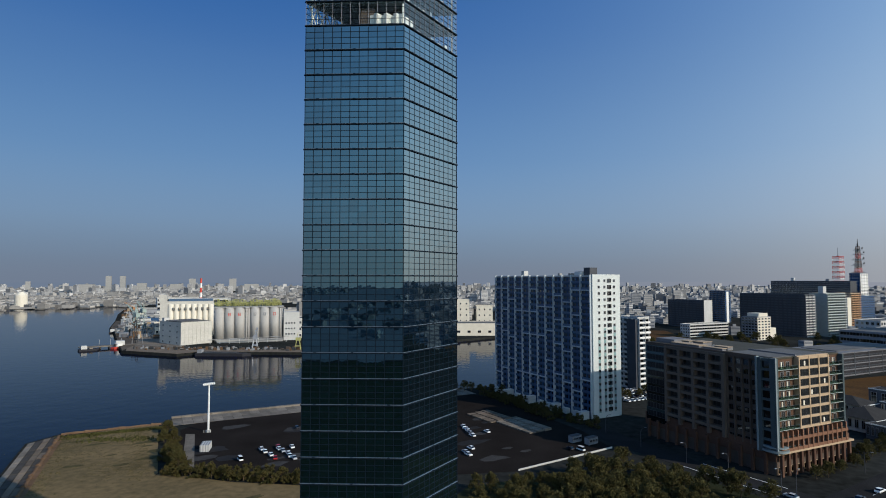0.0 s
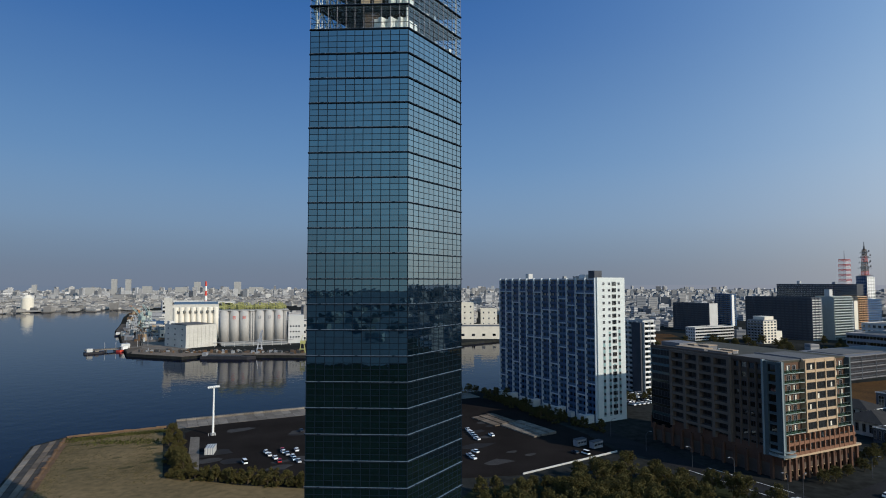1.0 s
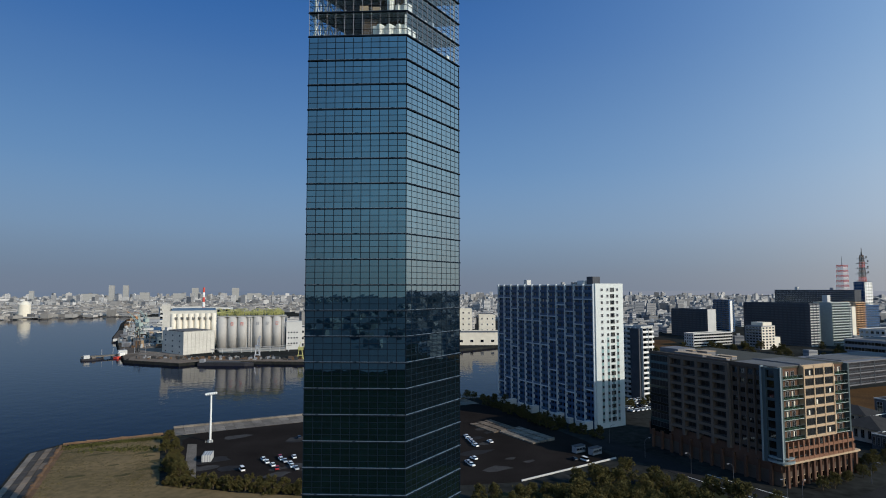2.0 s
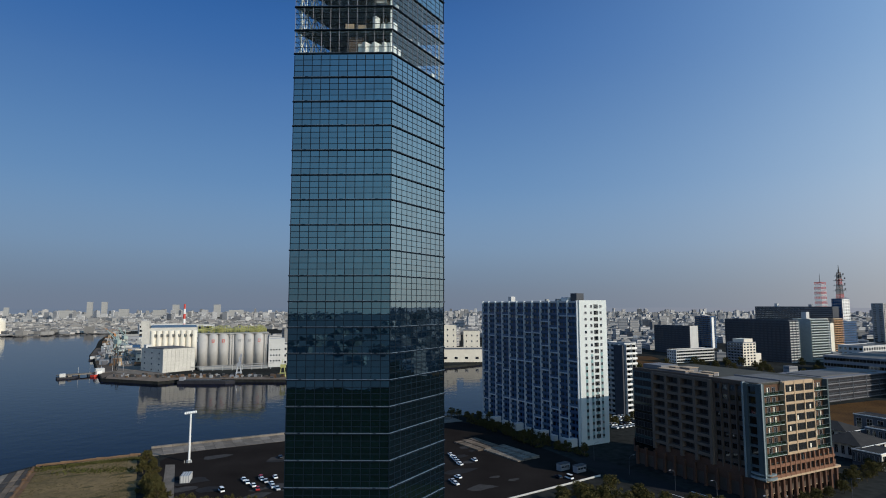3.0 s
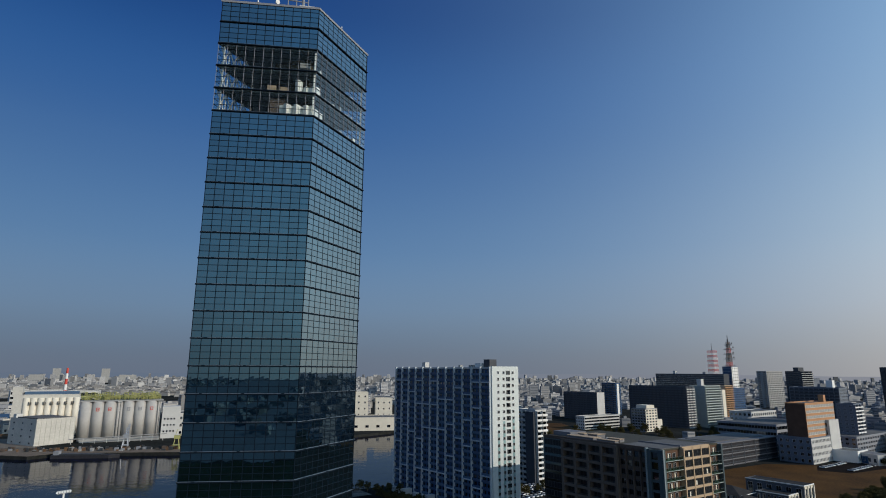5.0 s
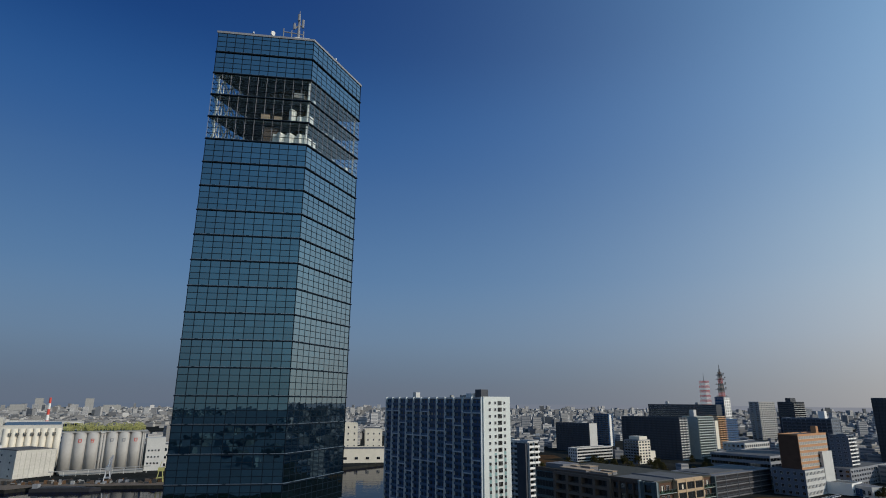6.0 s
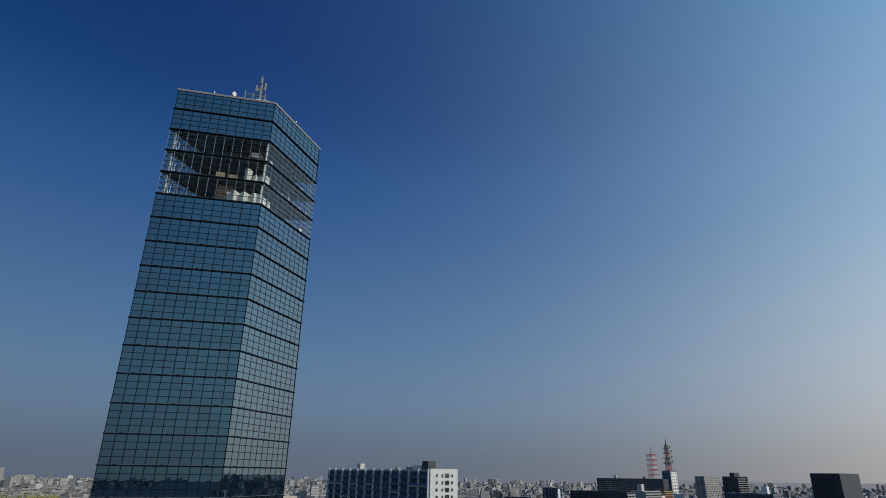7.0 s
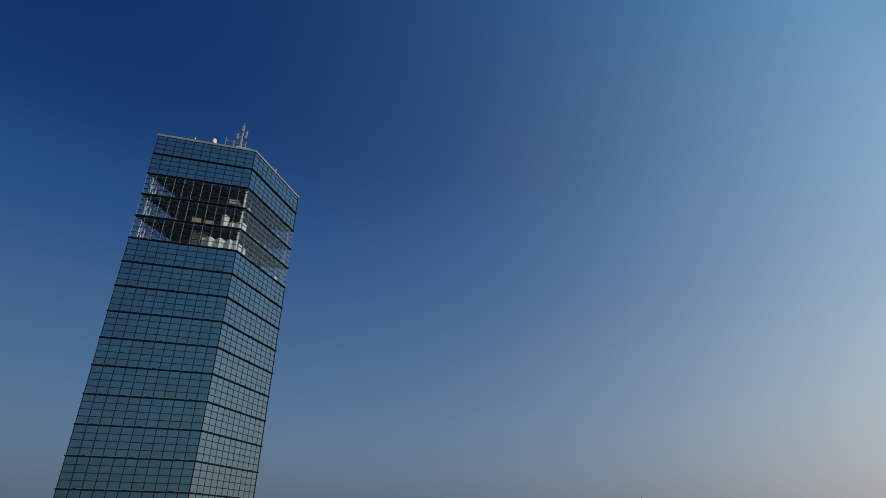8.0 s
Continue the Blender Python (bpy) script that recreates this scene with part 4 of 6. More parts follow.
# arcade below
boxpart("podium", M["redbrown"], hotel, 0.4, 0.6, 4.8, HW + 4, HD + 1, ROW0 + 1.4, label="red-brown stone podium storey")
boxpart("podium_band", M["peach"], hotel, -0.2, -1.0, 7.6, HW + 4.2, 0.6, 8.3, label="pale band over the arcade")
col = bmesh.new()
box(col, -0.5, -0.5, 0, 0.5, 0.5, 7.6)
col = mesh("arcade_pillar", col, M["redbrown"])
for k in range(12):
    put("arcade_pillar", col, hotel, 2 + k * 3.5, -0.5, 0)
    put("arcade_pillar", col, hotel, -0.2, 4 + k * 4.9, 0)
low = window_mesh(3.0, 2.2, M["peach"], M["windowglass"], depth=0.15, split=True)
for k in range(11):
    put("window", low, hotel, 3.7 + k * 3.5, 0.6, ROW0 - 2.6)
    put("shop_window", low, hotel, 3.7 + k * 3.5, 1.2, 0.4)
bm = bmesh.new()
rod(bm, (2.4, 2.0, ROW0 - 0.5), (2.4, 2.0, ROW0 + 0.2), 4.2, 4.2, n=28)
rod(bm, (2.4, 2.0, ROW0 + 0.9), (2.4, 2.0, ROW0 + 1.3), 4.0, 4.0, n=28)
part("round_canopy", bm, M["slatefin"], hotel, "rounded slate-blue corner canopy")
boxpart("roof", M["inner"], hotel, 0.6, 0.8, HH, HW - 0.6, HD, HH + 0.5)
boxpart("parapet", M["brick"], hotel, 0.2, 6.9, HH - 0.5, 0.8, HD, HH + 0.9)
boxpart("parapet", M["peach"], hotel, 12.0, -0.3, HH - 0.2, 29.9, 0.6, HH + 0.8)
boxpart("roof_panel", M["roof"], hotel, 1.4, 1.4, HH + 0.5, 30, 19, HH + 0.75, label="flat grey roof covering")
boxpart("roof_curb", M["roofgrey"], hotel, 13.0, 1.0, HH + 0.5, 13.5, 19.5, HH + 1.2, label="pale grey roof kerb")
boxpart("roof_panel", M["roofgrey"], hotel, 6.0, 49.0, HH + 0.5, 16, 59, HH + 2.2, label="raised pale grey roof deck")
for x0, y0, x1, y1, u in ((2.0, 33, 6.5, 47, 1.5), (2.4, 22.5, 4.6, 31.5, 1.3), (8, 36, 13, 41, 2.2), (8.5, 43.5, 12, 47, 1.9), (6.0, 23, 8.5, 29, 1.7)):
    boxpart("roof_plant", M["roofgrey"], hotel, x0, y0, HH + 0.5, x1, y1, HH + u, label="grey rooftop plant housing")
    boxpart("roof_lip", M["peach"], hotel, x0 - 0.25, y0 - 0.25, HH + u, x1 + 0.25, y1 + 0.25, HH + u + 0.18, label="cream roof edging")
for k in range(6):
    bm = bmesh.new()
    rod(bm, (9.0 + (k % 2) * 2.4, 24.0 + k * 1.9, HH + 0.5), (9.0 + (k % 2) * 2.4, 24.0 + k * 1.9, HH + 1.3), 0.6, n=12)
    part("roof_fan", bm, M["offwhite"], hotel, "round white roof fan")


# ---- silo wharf ----
silos = thing("grain_silos", -243, 622, 0, 18.4, "row of tall grey concrete grain silos with a rooftop gallery", "silo")
SILO_X = (1.3, 11.9, 22.1, 38.3, 48.4, 58.8)
for row in range(2):
    for k, sx in enumerate(SILO_X):
        bm = bmesh.new()
        rod(bm, (0, 0, 3.0), (0, 0, 37.0), 5.0, n=36)
        rod(bm, (0, 0, 0.0), (0, 0, 3.0), 4.4, n=24)
        ob = part("silo_cylinder", bm, M["silo"], silos)
        ob.matrix_basis = pose(sx, 5.0 + row * 10.2, 0)
        for poly in ob.data.polygons:
            poly.use_smooth = abs(poly.normal.z) < 0.5
        if row == 0 and k:
            bm = bmesh.new()
            ring(bm, 2.6, 3.2, 0.42, -5.2, -4.7)
            if k < 5:
                box(bm, -1.1, -5.2, 1.4, 1.1, -4.7, 1.75)
            for v in bm.verts:
                v.co.z += 28.0
            sign = part("painted_sign", bm, M["red"] if k in (1, 2, 5) else M["grey"], silos, "faded painted mark")
            sign.matrix_basis = pose(sx, 5.0, 0)
# slim stair shafts between and beside the silo groups
for sx, w in ((28.4, 4.6), (64.4, 3.2)):
    for dx in (0.0, w * 0.52):
        bm = bmesh.new()
        rod(bm, (sx + dx + w * 0.22, 3.4, 0), (sx + dx + w * 0.22, 3.4, 36.0), w * 0.24, n=16)
        shaft = part("stair_shaft", bm, M["silo"], silos, "slim rounded concrete stair shaft")
        for poly in shaft.data.polygons:
            poly.use_smooth = abs(poly.normal.z) < 0.5
for sx in (6.0, 16.4, 26.6, 33.0, 42.8, 53.0, 63.2):
    boxpart("gap_wall", M["silo"], silos, sx - 0.5, 4.0, 3, sx + 1.5, 14, 36.5)
boxpart("gallery_floor", M["concrete"], silos, -4, 0.5, 37.0, 69, 20, 38.0)
rng = random.Random(3)
for k in range(95):
    bm = bmesh.new()
    x = rng.uniform(-4, 66)
    y, w, h = rng.uniform(0.5, 14), rng.uniform(1.2, 4), rng.uniform(2.5, 7.5)
    for dx in (0, w):
        rod(bm, (x + dx, y, 38.4), (x + dx, y, 38.4 + h), 0.22, n=4)
    rod(bm, (x, y, 38.4 + h), (x + w, y, 38.4 + h), 0.25, n=4)
    rod(bm, (x, y, 38.4), (x + w, y, 38.4 + h), 0.2, n=4)
    rod(bm, (x, y, 38.4 + h * 0.5), (x + w, y, 38.4 + h * 0.5), 0.2, n=4)
    part("gallery_frame", bm, M["moss"], silos, "yellow-green steel gallery frame")
boxpart("conveyor", M["moss"], silos, -4, 8, 40, 66, 12, 42.2, label="yellow-green conveyor housing")
boxpart("head_house", M["offwhite"], silos, 69, 0, 0, 86, 16, 31, label="grey concrete head house")
sm = window_mesh(1.6, 1.8, M["metal"], M["windowglass"])
for k in range(4):
    for z in (6, 12, 18):
        put("window", sm, silos, 71.6 + k * 3, 0, z)
bm = bmesh.new()
rod(bm, (-8, -17, 4.5), (74, -15, 6.0), 0.4, n=4)
part("conveyor_bridge", bm, M["concrete"], silos, "long pale conveyor bridge")
for k in range(9):
    bm = bmesh.new()
    rod(bm, (-6 + k * 9.6, -16.6, 0), (-6 + k * 9.6, -16.6, 4.3 + k * 0.15), 0.25, n=6)
    part("conveyor_post", bm, M["offwhite"], silos)
boxpart("base_shed", M["concrete"], silos, 0, -9, 0, 68, -3, 3.2, label="low quay shed")

hall = block("warehouse", "white ribbed warehouse with a small-windowed bluish side wall", -269, 592.6, 52, 34.5, 44.5, 22.5, 4, M["palewall"],
             {"w": ("win", 3)}, win=(0.16, 0.3), group="wharf buildings")
for k in range(9):
    boxpart("wall_rib", M["palewall"], hall, k * 4.25 + 0.03, -0.3, 0.5, k * 4.25 + 0.45, 0, 22.0)
roof_box(hall, 22.5, 3, 4, 32, 41, 1.5, M["roof"])
boxpart("roof_unit", M["offwhite"], hall, 1.5, 38, 23.0, 7, 43, 26.5, label="pale rooftop lift housing")
back = block("silo_house", "tall white silo building with rounded front ribs", -330, 672, 20, 58, 22, 41, 5, M["palewall"], {"w": ("win", 3)}, win=(0.2, 0.35), group="wharf buildings")
for k in range(8):
    bm = bmesh.new()
    rod(bm, (11.6 + k * 6.25, 0.3, 0), (11.6 + k * 6.25, 0.3, 38.5), 2.95, n=20)
    ob = part("rounded_bin", bm, M["cream"], back, "cream rounded bin front")
    for poly in ob.data.polygons:
        poly.use_smooth = abs(poly.normal.z) < 0.5
roof_box(back, 41, -1.5, 1, 7, 16, 8.5, M["palewall"], "head_house")
roof_box(back, 41, 9, 2, 57, 18, 3.4, M["bluegrey"], "gallery")
for k in range(7):
    bm = bmesh.new()
    ring(bm, 2.6, 3.0, 0.45, -3.1, -2.4)
    box(bm, -1.2, -3.1, 1.3, 1.2, -2.4, 1.7)
    for v in bm.verts:
        v.co += Vector((14.7 + k * 6.25, 0, 31.5))
    part("painted_sign", bm, M["darkgrey"], back, "dark painted mark")
block("office", "white low wharf office with small windows", -300, 640, 30, 16, 26, 17, 4, M["palewall"], {"s": ("win", 3), "w": ("win", 5)}, win=(0.3, 0.4), group="wharf buildings")
block("office", "cream wharf building with rows of small windows", -345, 720, 25, 40, 26, 32, 6, M["cream"], {"s": ("win", 7), "w": ("win", 4)}, win=(0.35, 0.4), group="wharf buildings")
block("shed", "pale wharf shed with a flat roof", -190, 660, 18, 60, 40, 22, 3, M["offwhite"], {"s": ("win", 8)}, win=(0.3, 0.4), group="wharf buildings")
block("shed", "cream waterside warehouse with a long flat roof", 0, 692, 2, 100, 40, 14, 1, M["cream"], {"s": ("win", 8)}, win=(0.3, 0.2), group="wharf buildings")
block("storage_building", "cream stepped storage building", 12, 790, 0, 24, 20, 39, 5, M["cream"], {"s": ("win", 3)}, win=(0.2, 0.3), group="wharf buildings")
block("storage_building", "cream stepped storage building", 46, 790, 0, 22, 20, 31, 4, M["cream"], {"s": ("win", 3)}, win=(0.2, 0.3), group="wharf buildings")

# ---- blocks of the town ----
t = block("apartment_block", "slim white and dark grey apartment block with stacked balconies", 120, 356, 26, 9.5, 16, 43.5, 14, M["offwhite"],
          {"s": ("bal", 2, M["white"]), "w": ("bal", 4, M["offwhite"])})
boxpart("dark_wall", M["darkgrey"], t, -1.7, 0.2, 0, -0.02, 7.5, 43, label="dark grey blank wall panel")
# shade of the sides put into grey walls; cream sheet on the sunlit front
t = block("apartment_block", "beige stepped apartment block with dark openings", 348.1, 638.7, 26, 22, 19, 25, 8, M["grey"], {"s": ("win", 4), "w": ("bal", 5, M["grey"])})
boxpart("cream_front", M["cream"], t, -0.1, -0.06, 0, 22.1, -0.01, 26, label="cream sheet over the sunlit front")
boxpart("upper_step", M["cream"], t, 5, 2, 25.9, 20, 16, 29.5, label="cream stepped top storey")
boxpart("low_wing", M["cream"], t, 22, 0, 0, 31, 18, 13, label="cream low side wing")
block("office", "low white building with open terraces", 288, 674, 26, 66, 13.5, 14.3, 4, M["offwhite"], {"s": ("band", 8), "w": ("win", 4)})
# slab sides coloured dark for their shade, the gable pale as sunlit
block("apartment_block", "long slab block with shade in its dark walls and a white gable", 359, 793, 26, 16, 62, 37.5, 12, M["decking"], {"w": ("bal", 10, M["decking"]), "s": ("win", 4)}, glass=M["darkgrey"])
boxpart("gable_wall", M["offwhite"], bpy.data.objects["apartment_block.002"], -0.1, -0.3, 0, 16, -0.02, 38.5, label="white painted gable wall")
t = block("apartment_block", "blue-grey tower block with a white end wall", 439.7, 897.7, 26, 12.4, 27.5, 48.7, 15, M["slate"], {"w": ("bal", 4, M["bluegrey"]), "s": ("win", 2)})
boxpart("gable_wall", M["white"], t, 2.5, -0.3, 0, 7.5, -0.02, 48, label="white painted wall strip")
# this slab's long side also has its shade in the wall colour
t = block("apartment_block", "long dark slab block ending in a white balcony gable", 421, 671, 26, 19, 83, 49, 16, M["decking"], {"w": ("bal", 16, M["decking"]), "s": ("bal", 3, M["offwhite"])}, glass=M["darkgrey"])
t = block("apartment_block", "pale green-grey balcony tower with a lift head", 451.9, 679.1, 26, 38, 20, 50, 16, M["slabedge"], {"s": ("bal", 7, M["slabedge"])})
roof_box(t, 50, 1, 4, 7, 10, 9, M["offwhite"])
t = block("apartment_block", "tan tower block with a cream side wall", 565.6, 800.1, 26, 24, 20, 47.4, 15, M["peach"], {"s": ("bal", 3, M["orange"]), "w": ("win", 3)})
boxpart("side_wing", M["cream"], t, -9, -1, 0, -0.3, 12, 42, label="cream blank side wing")
block("office", "dark blue-grey office block", 595.8, 825.9, 26, 40, 44, 42, 12, M["slate"], {"w": ("band", 6), "s": ("win", 8)})
t = block("office", "huge dark office block on the skyline", 751, 1061, 26, 20, 154, 63, 16, M["darkgrey"], {"w": ("band", 16)})
roof_box(t, 63, 4, 108, 9, 114, 7, M["offwhite"])
roof_box(t, 63, 4, 40, 9, 46, 5, M["grey"])
t = block("office", "grey-beige office tower with square windows", 811.3, 1015.8, 26, 66, 19, 69, 17, M["concrete"], {"s": ("win", 10), "w": ("win", 2)})
t = block("apartment_block", "dark brown twin apartment tower", 756.3, 866.4, 26, 44, 24, 69, 20, M["darkgrey"], {"s": ("bal", 9, M["concrete"]), "w": ("bal", 5, M["darkgrey"])})
roof_box(t, 69, 2, 4, 22, 12, 7, M["darkgrey"])
# haze is put into the wall colour of the next two slabs
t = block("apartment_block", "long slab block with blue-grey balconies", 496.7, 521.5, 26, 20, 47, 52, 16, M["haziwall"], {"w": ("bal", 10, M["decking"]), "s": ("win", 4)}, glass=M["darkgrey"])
roof_box(t, 52, 2, 6, 8, 12, 8, M["white"])
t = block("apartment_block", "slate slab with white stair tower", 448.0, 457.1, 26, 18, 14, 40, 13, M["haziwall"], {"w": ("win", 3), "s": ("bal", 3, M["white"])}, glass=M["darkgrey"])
# grey-blue walls all round; white only as a sheet on the front
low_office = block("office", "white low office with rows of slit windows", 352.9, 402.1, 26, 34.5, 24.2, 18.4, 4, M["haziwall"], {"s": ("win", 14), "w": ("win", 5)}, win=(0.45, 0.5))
boxpart("white_front", M["offwhite"], low_office, 0, -0.06, 0, 34.5, -0.01, 19.2, label="white sheet over the front wall")
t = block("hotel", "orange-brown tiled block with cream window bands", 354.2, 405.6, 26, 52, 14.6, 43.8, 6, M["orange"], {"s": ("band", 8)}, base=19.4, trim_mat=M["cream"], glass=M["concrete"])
# darker sheet that paints the shade of the orange side wall
boxpart("side_cladding", M["umber"], t, -0.3, 0, 19.0, -0.02, 14.6, 43.8, label="dark brown sheet with the side's shade in its colour")
roof_box(t, 43.8, 42, 3, 46, 7, 6, M["orange"])
t = block("office", "pale concrete annex with an open ground storey", 384.6, 417.4, 26, 18, 14, 30, 5, M["offwhite"], {"w": ("win", 2)})
block("office", "long grey low building behind a car park", 430, 440, 26, 90, 24, 14, 4, M["grey"], {"s": ("win", 16), "w": ("win", 5)})
block("shed", "low white shed beside parked cars", 392, 402, 26, 20, 22, 8, 1, M["white"], {"s": ("win", 4)}, win=(0.4, 0.3))
block("apartment_block", "massive dark block at the edge of town", 598.8, 530.9, 26, 70, 29, 73, 20, M["decking"], {"w": ("bal", 6, M["darkgrey"])}, glass=M["darkgrey"])
block("office", "long low market hall with a flat grey roof", 420, 520, 26, 90, 60, 17, 3, M["grey"], {"s": ("band", 8), "w": ("band", 8)})
block("office", "pale low block with a rooftop plant room", 470, 620, 26, 60, 26, 22, 4, M["offwhite"], {"s": ("win", 12), "w": ("win", 5)})
# open parking decks
garage = thing("parking_garage", 272, 398, 0, 26, "wide blue-grey parking garage with open decks", "parking garage")
for k in range(5):
    boxpart("deck", M["roofgrey"], garage, 0, 0, k * 3.9 + 0.5, 90, 36, k * 3.9 + 1.2)
    # near-black fill between the decks, in place of their inner shade
    boxpart("deck_core", M["hull"], garage, 0.7, 0.7, k * 3.9 + 1.2, 89.3, 35.3, k * 3.9 + 4.4) if k < 4 else None
    for v in range(2 if k < 4 else 0):
        boxpart("guard_rail", M["decking"], garage, 0.05, 0.05, k * 3.9 + 2.0 + v * 0.5, 89.95, 0.15, k * 3.9 + 2.2 + v * 0.5)
        boxpart("guard_rail", M["decking"], garage, 0.05, 0.15, k * 3.9 + 2.0 + v * 0.5, 0.15, 35.95, k * 3.9 + 2.2 + v * 0.5)
boxpart("plinth", M["hull"], garage, 0.7, 0.7, 0, 89.3, 35.3, 0.5)
for k in range(6):
    boxpart("post", M["decking"], garage, 1 + k * 17.3, -0.2, 0, 1.5 + k * 17.3, 0.0, 16.5)
for k in range(3):
    boxpart("post", M["decking"], garage, -0.2, 1 + k * 16.5, 0, 0.0, 1.5 + k * 16.5, 16.5)
boxpart("roof_ramp", M["roof"], garage, 8, 6, 16.85, 80, 31, 17.3, label="grey rooftop parking surface")
# white pavilion beside the car yard
t = block("pavilion", "long low white pavilion with a pale flat roof", 396, 389, -4, 12, 31, 7.6, 1, M["offwhite"], {"s": ("win", 2), "w": ("win", 6)}, win=(0.5, 0.4), parapet=0.3,
          top=M["roofgrey"])
boxpart("shutter", M["slate"], t, -0.12, 9, 0.3, -0.02, 20, 5.6, label="wide dark shutter")
# low halls with dark roofs
for x, y, w, d, h, hip in ((238, 280, 11.3, 30, 10, 0.0), (188, 254, 21, 17, 6, 0.3), (212, 257, 14, 9, 3.4, 0.25), (186, 240, 16, 11, 6, 0.0), (206, 288, 14, 24, 5, 0.3), (226, 277, 10.5, 16, 6.4, 0.0)):
    # flat halls: shade in the dark wall colour, cream only on the sunlit end
    t = block("low_hall", "low grey hall with a dark roof and white eaves", x, y, 26, w, d, h, 1, M["palewall"] if hip else M["decking"], {"s": ("win", 3), "w": ("win", 6)}, win=(0.55, 0.62), parapet=0.35,
              group="low halls", top=M["slope"])
    if not hip:
        boxpart("eave", M["white"], t, -0.3, -0.35, h + 0.1, w + 0.3, -0.12, h + 0.55, label="white eave edge")
        boxpart("eave", M["white"], t, -0.35, -0.12, h + 0.1, -0.12, d + 0.1, h + 0.55, label="white eave edge")
        boxpart("end_wall", M["cream"], t, 0, -0.06, 0, w, -0.01, h, label="cream sheet on the sunlit end")
        for k in range(4):
            boxpart("pilaster", M["cream"], t, k * (w - 0.7) / 3, -0.5, 0, k * (w - 0.7) / 3 + 0.7, -0.07, h + 0.05, label="cream pilaster")
        boxpart("step", M["cream"], t, -0.6, -3.2, 0, w + 0.6, -0.5, 1.2, label="cream entrance step")
    if hip:
        bm = bmesh.new()
        m = min(w, d) * 0.5
        ridge = ((m, d / 2), (w - m, d / 2)) if w > d else ((w / 2, m), (w / 2, d - m))
        v = [bm.verts.new(c) for c in ((-1.5, -1.5, h + 0.3), (w + 1.5, -1.5, h + 0.3), (w + 1.5, d + 1.5, h + 0.3), (-1.5, d + 1.5, h + 0.3), (*ridge[0], h + m * hip * 1.6), (*ridge[1], h + m * hip * 1.6))]
        quads = ((0, 1, 5, 4), (1, 2, 5), (2, 3, 4, 5), (3, 0, 4), (3, 2, 1, 0)) if w > d else ((0, 1, 4), (1, 2, 5, 4), (2, 3, 5), (3, 0, 4, 5), (3, 2, 1, 0))
        for q in quads:
            bm.faces.new([v[i] for i in q])
        part("hipped_roof", bm, M["slope"], t, "dark hipped roof")
        for k, dims in enumerate(((-1.6, -1.7, h, w + 1.6, -1.4, h + 0.32), (w + 1.4, -1.4, h, w + 1.7, d + 1.5, h + 0.32))):
            boxpart("eave", M["white"], t, *dims, label="white eave edge")


def lattice(name, x, y, z0, z1, w0, w1, panels, label, pick):
    t = thing(name, x, y, z0, 20, label, "radio mast")
    n = panels
    for k in range(n):
        bm = bmesh.new()
        za, zb = (z1 - z0) * k / n, (z1 - z0) * (k + 1) / n
        wa, wb = w0 + (w1 - w0) * k / n, w0 + (w1 - w0) * (k + 1) / n
        q = ((-1, -1), (1, -1), (1, 1), (-1, 1))
        for i in range(4):
            (ax, ay), (bx, by) = q[i], q[(i + 1) % 4]
            rod(bm, (ax * wa, ay * wa, za), (ax * wb, ay * wb, zb), 0.45, n=4)
            rod(bm, (ax * wa, ay * wa, za), (bx * wb, by * wb, zb), 0.25, n=4)
            rod(bm, (bx * wa, by * wa, za), (ax * wb, ay * wb, zb), 0.25, n=4)
            rod(bm, (ax * wb, ay * wb, zb), (bx * wb, by * wb, zb), 0.45, n=4)
        tagged(part("mast_section", bm, M[pick[k % len(pick)]], t), kind="stuff")
    return t


t = lattice("radio_mast", 850.2, 1235.5, 0, 116, 8.6, 7.2, 22, "red and white lattice radio mast", ("white", "red"))
bm = bmesh.new()
rod(bm, (0, 0, 115), (0, 0, 135), 0.6, 0.25)
part("spike", bm, M["darkmetal"], t)
t = lattice("radio_mast", 801.6, 1108.7, 78, 130, 4.4, 2.4, 11, "dark red lattice mast with dishes on a white shaft", ("red", "red", "rust", "darkmetal", "rust", "darkmetal"))
for z, r in ((2, 8.5), (16, 8), (26, 7.5), (36, 7), (45, 5.5)):
    boxpart("platform", M["darkmetal"], t, -r, -r, z, r, r, z + 0.6)
    for k in range(6):
        bm = bmesh.new()
        a = k * 1.1 + z
        rod(bm, (r * math.cos(a), r * math.sin(a), z + 0.6), (r * math.cos(a), r * math.sin(a), z + 3.2), 0.35, n=5)
        part("aerial", bm, M["darkmetal"], t)
for z, x in ((18, 9), (28, 8.5), (39, 9), (41, -7), (30, -9), (47, 5)):
    bm = bmesh.new()
    rod(bm, (x, -4, z + 2), (x + 0.5, -5.6, z + 2), 1.2, 2.0, n=12)
    part("dish", bm, M["darkmetal"], t)
bm = bmesh.new()
rod(bm, (0, 0, 52), (0, 0, 58), 1.6, 1.2)
rod(bm, (0, 0, 58), (0, 0, 67), 0.8, 0.4)
part("spike", bm, M["darkmetal"], t)
shaft = block("mast_building", "white and navy building with square openings below a radio mast", 794.6, 1094.7, 26, 25, 19.5, 78, 13, M["slate"],
              {"s": ("win", 3), "w": ("win", 5)}, trim_mat=M["white"], win=(0.5, 0.5))
boxpart("white_face", M["white"], shaft, 0, -0.06, 0, 25, -0.01, 78, label="white painted face")

# ---- the rest of the town, out to the skyline ----
NAMED = [(o.matrix_basis.translation.x, o.matrix_basis.translation.y) for o in bpy.data.objects if o.parent is None and o.type == "EMPTY"]


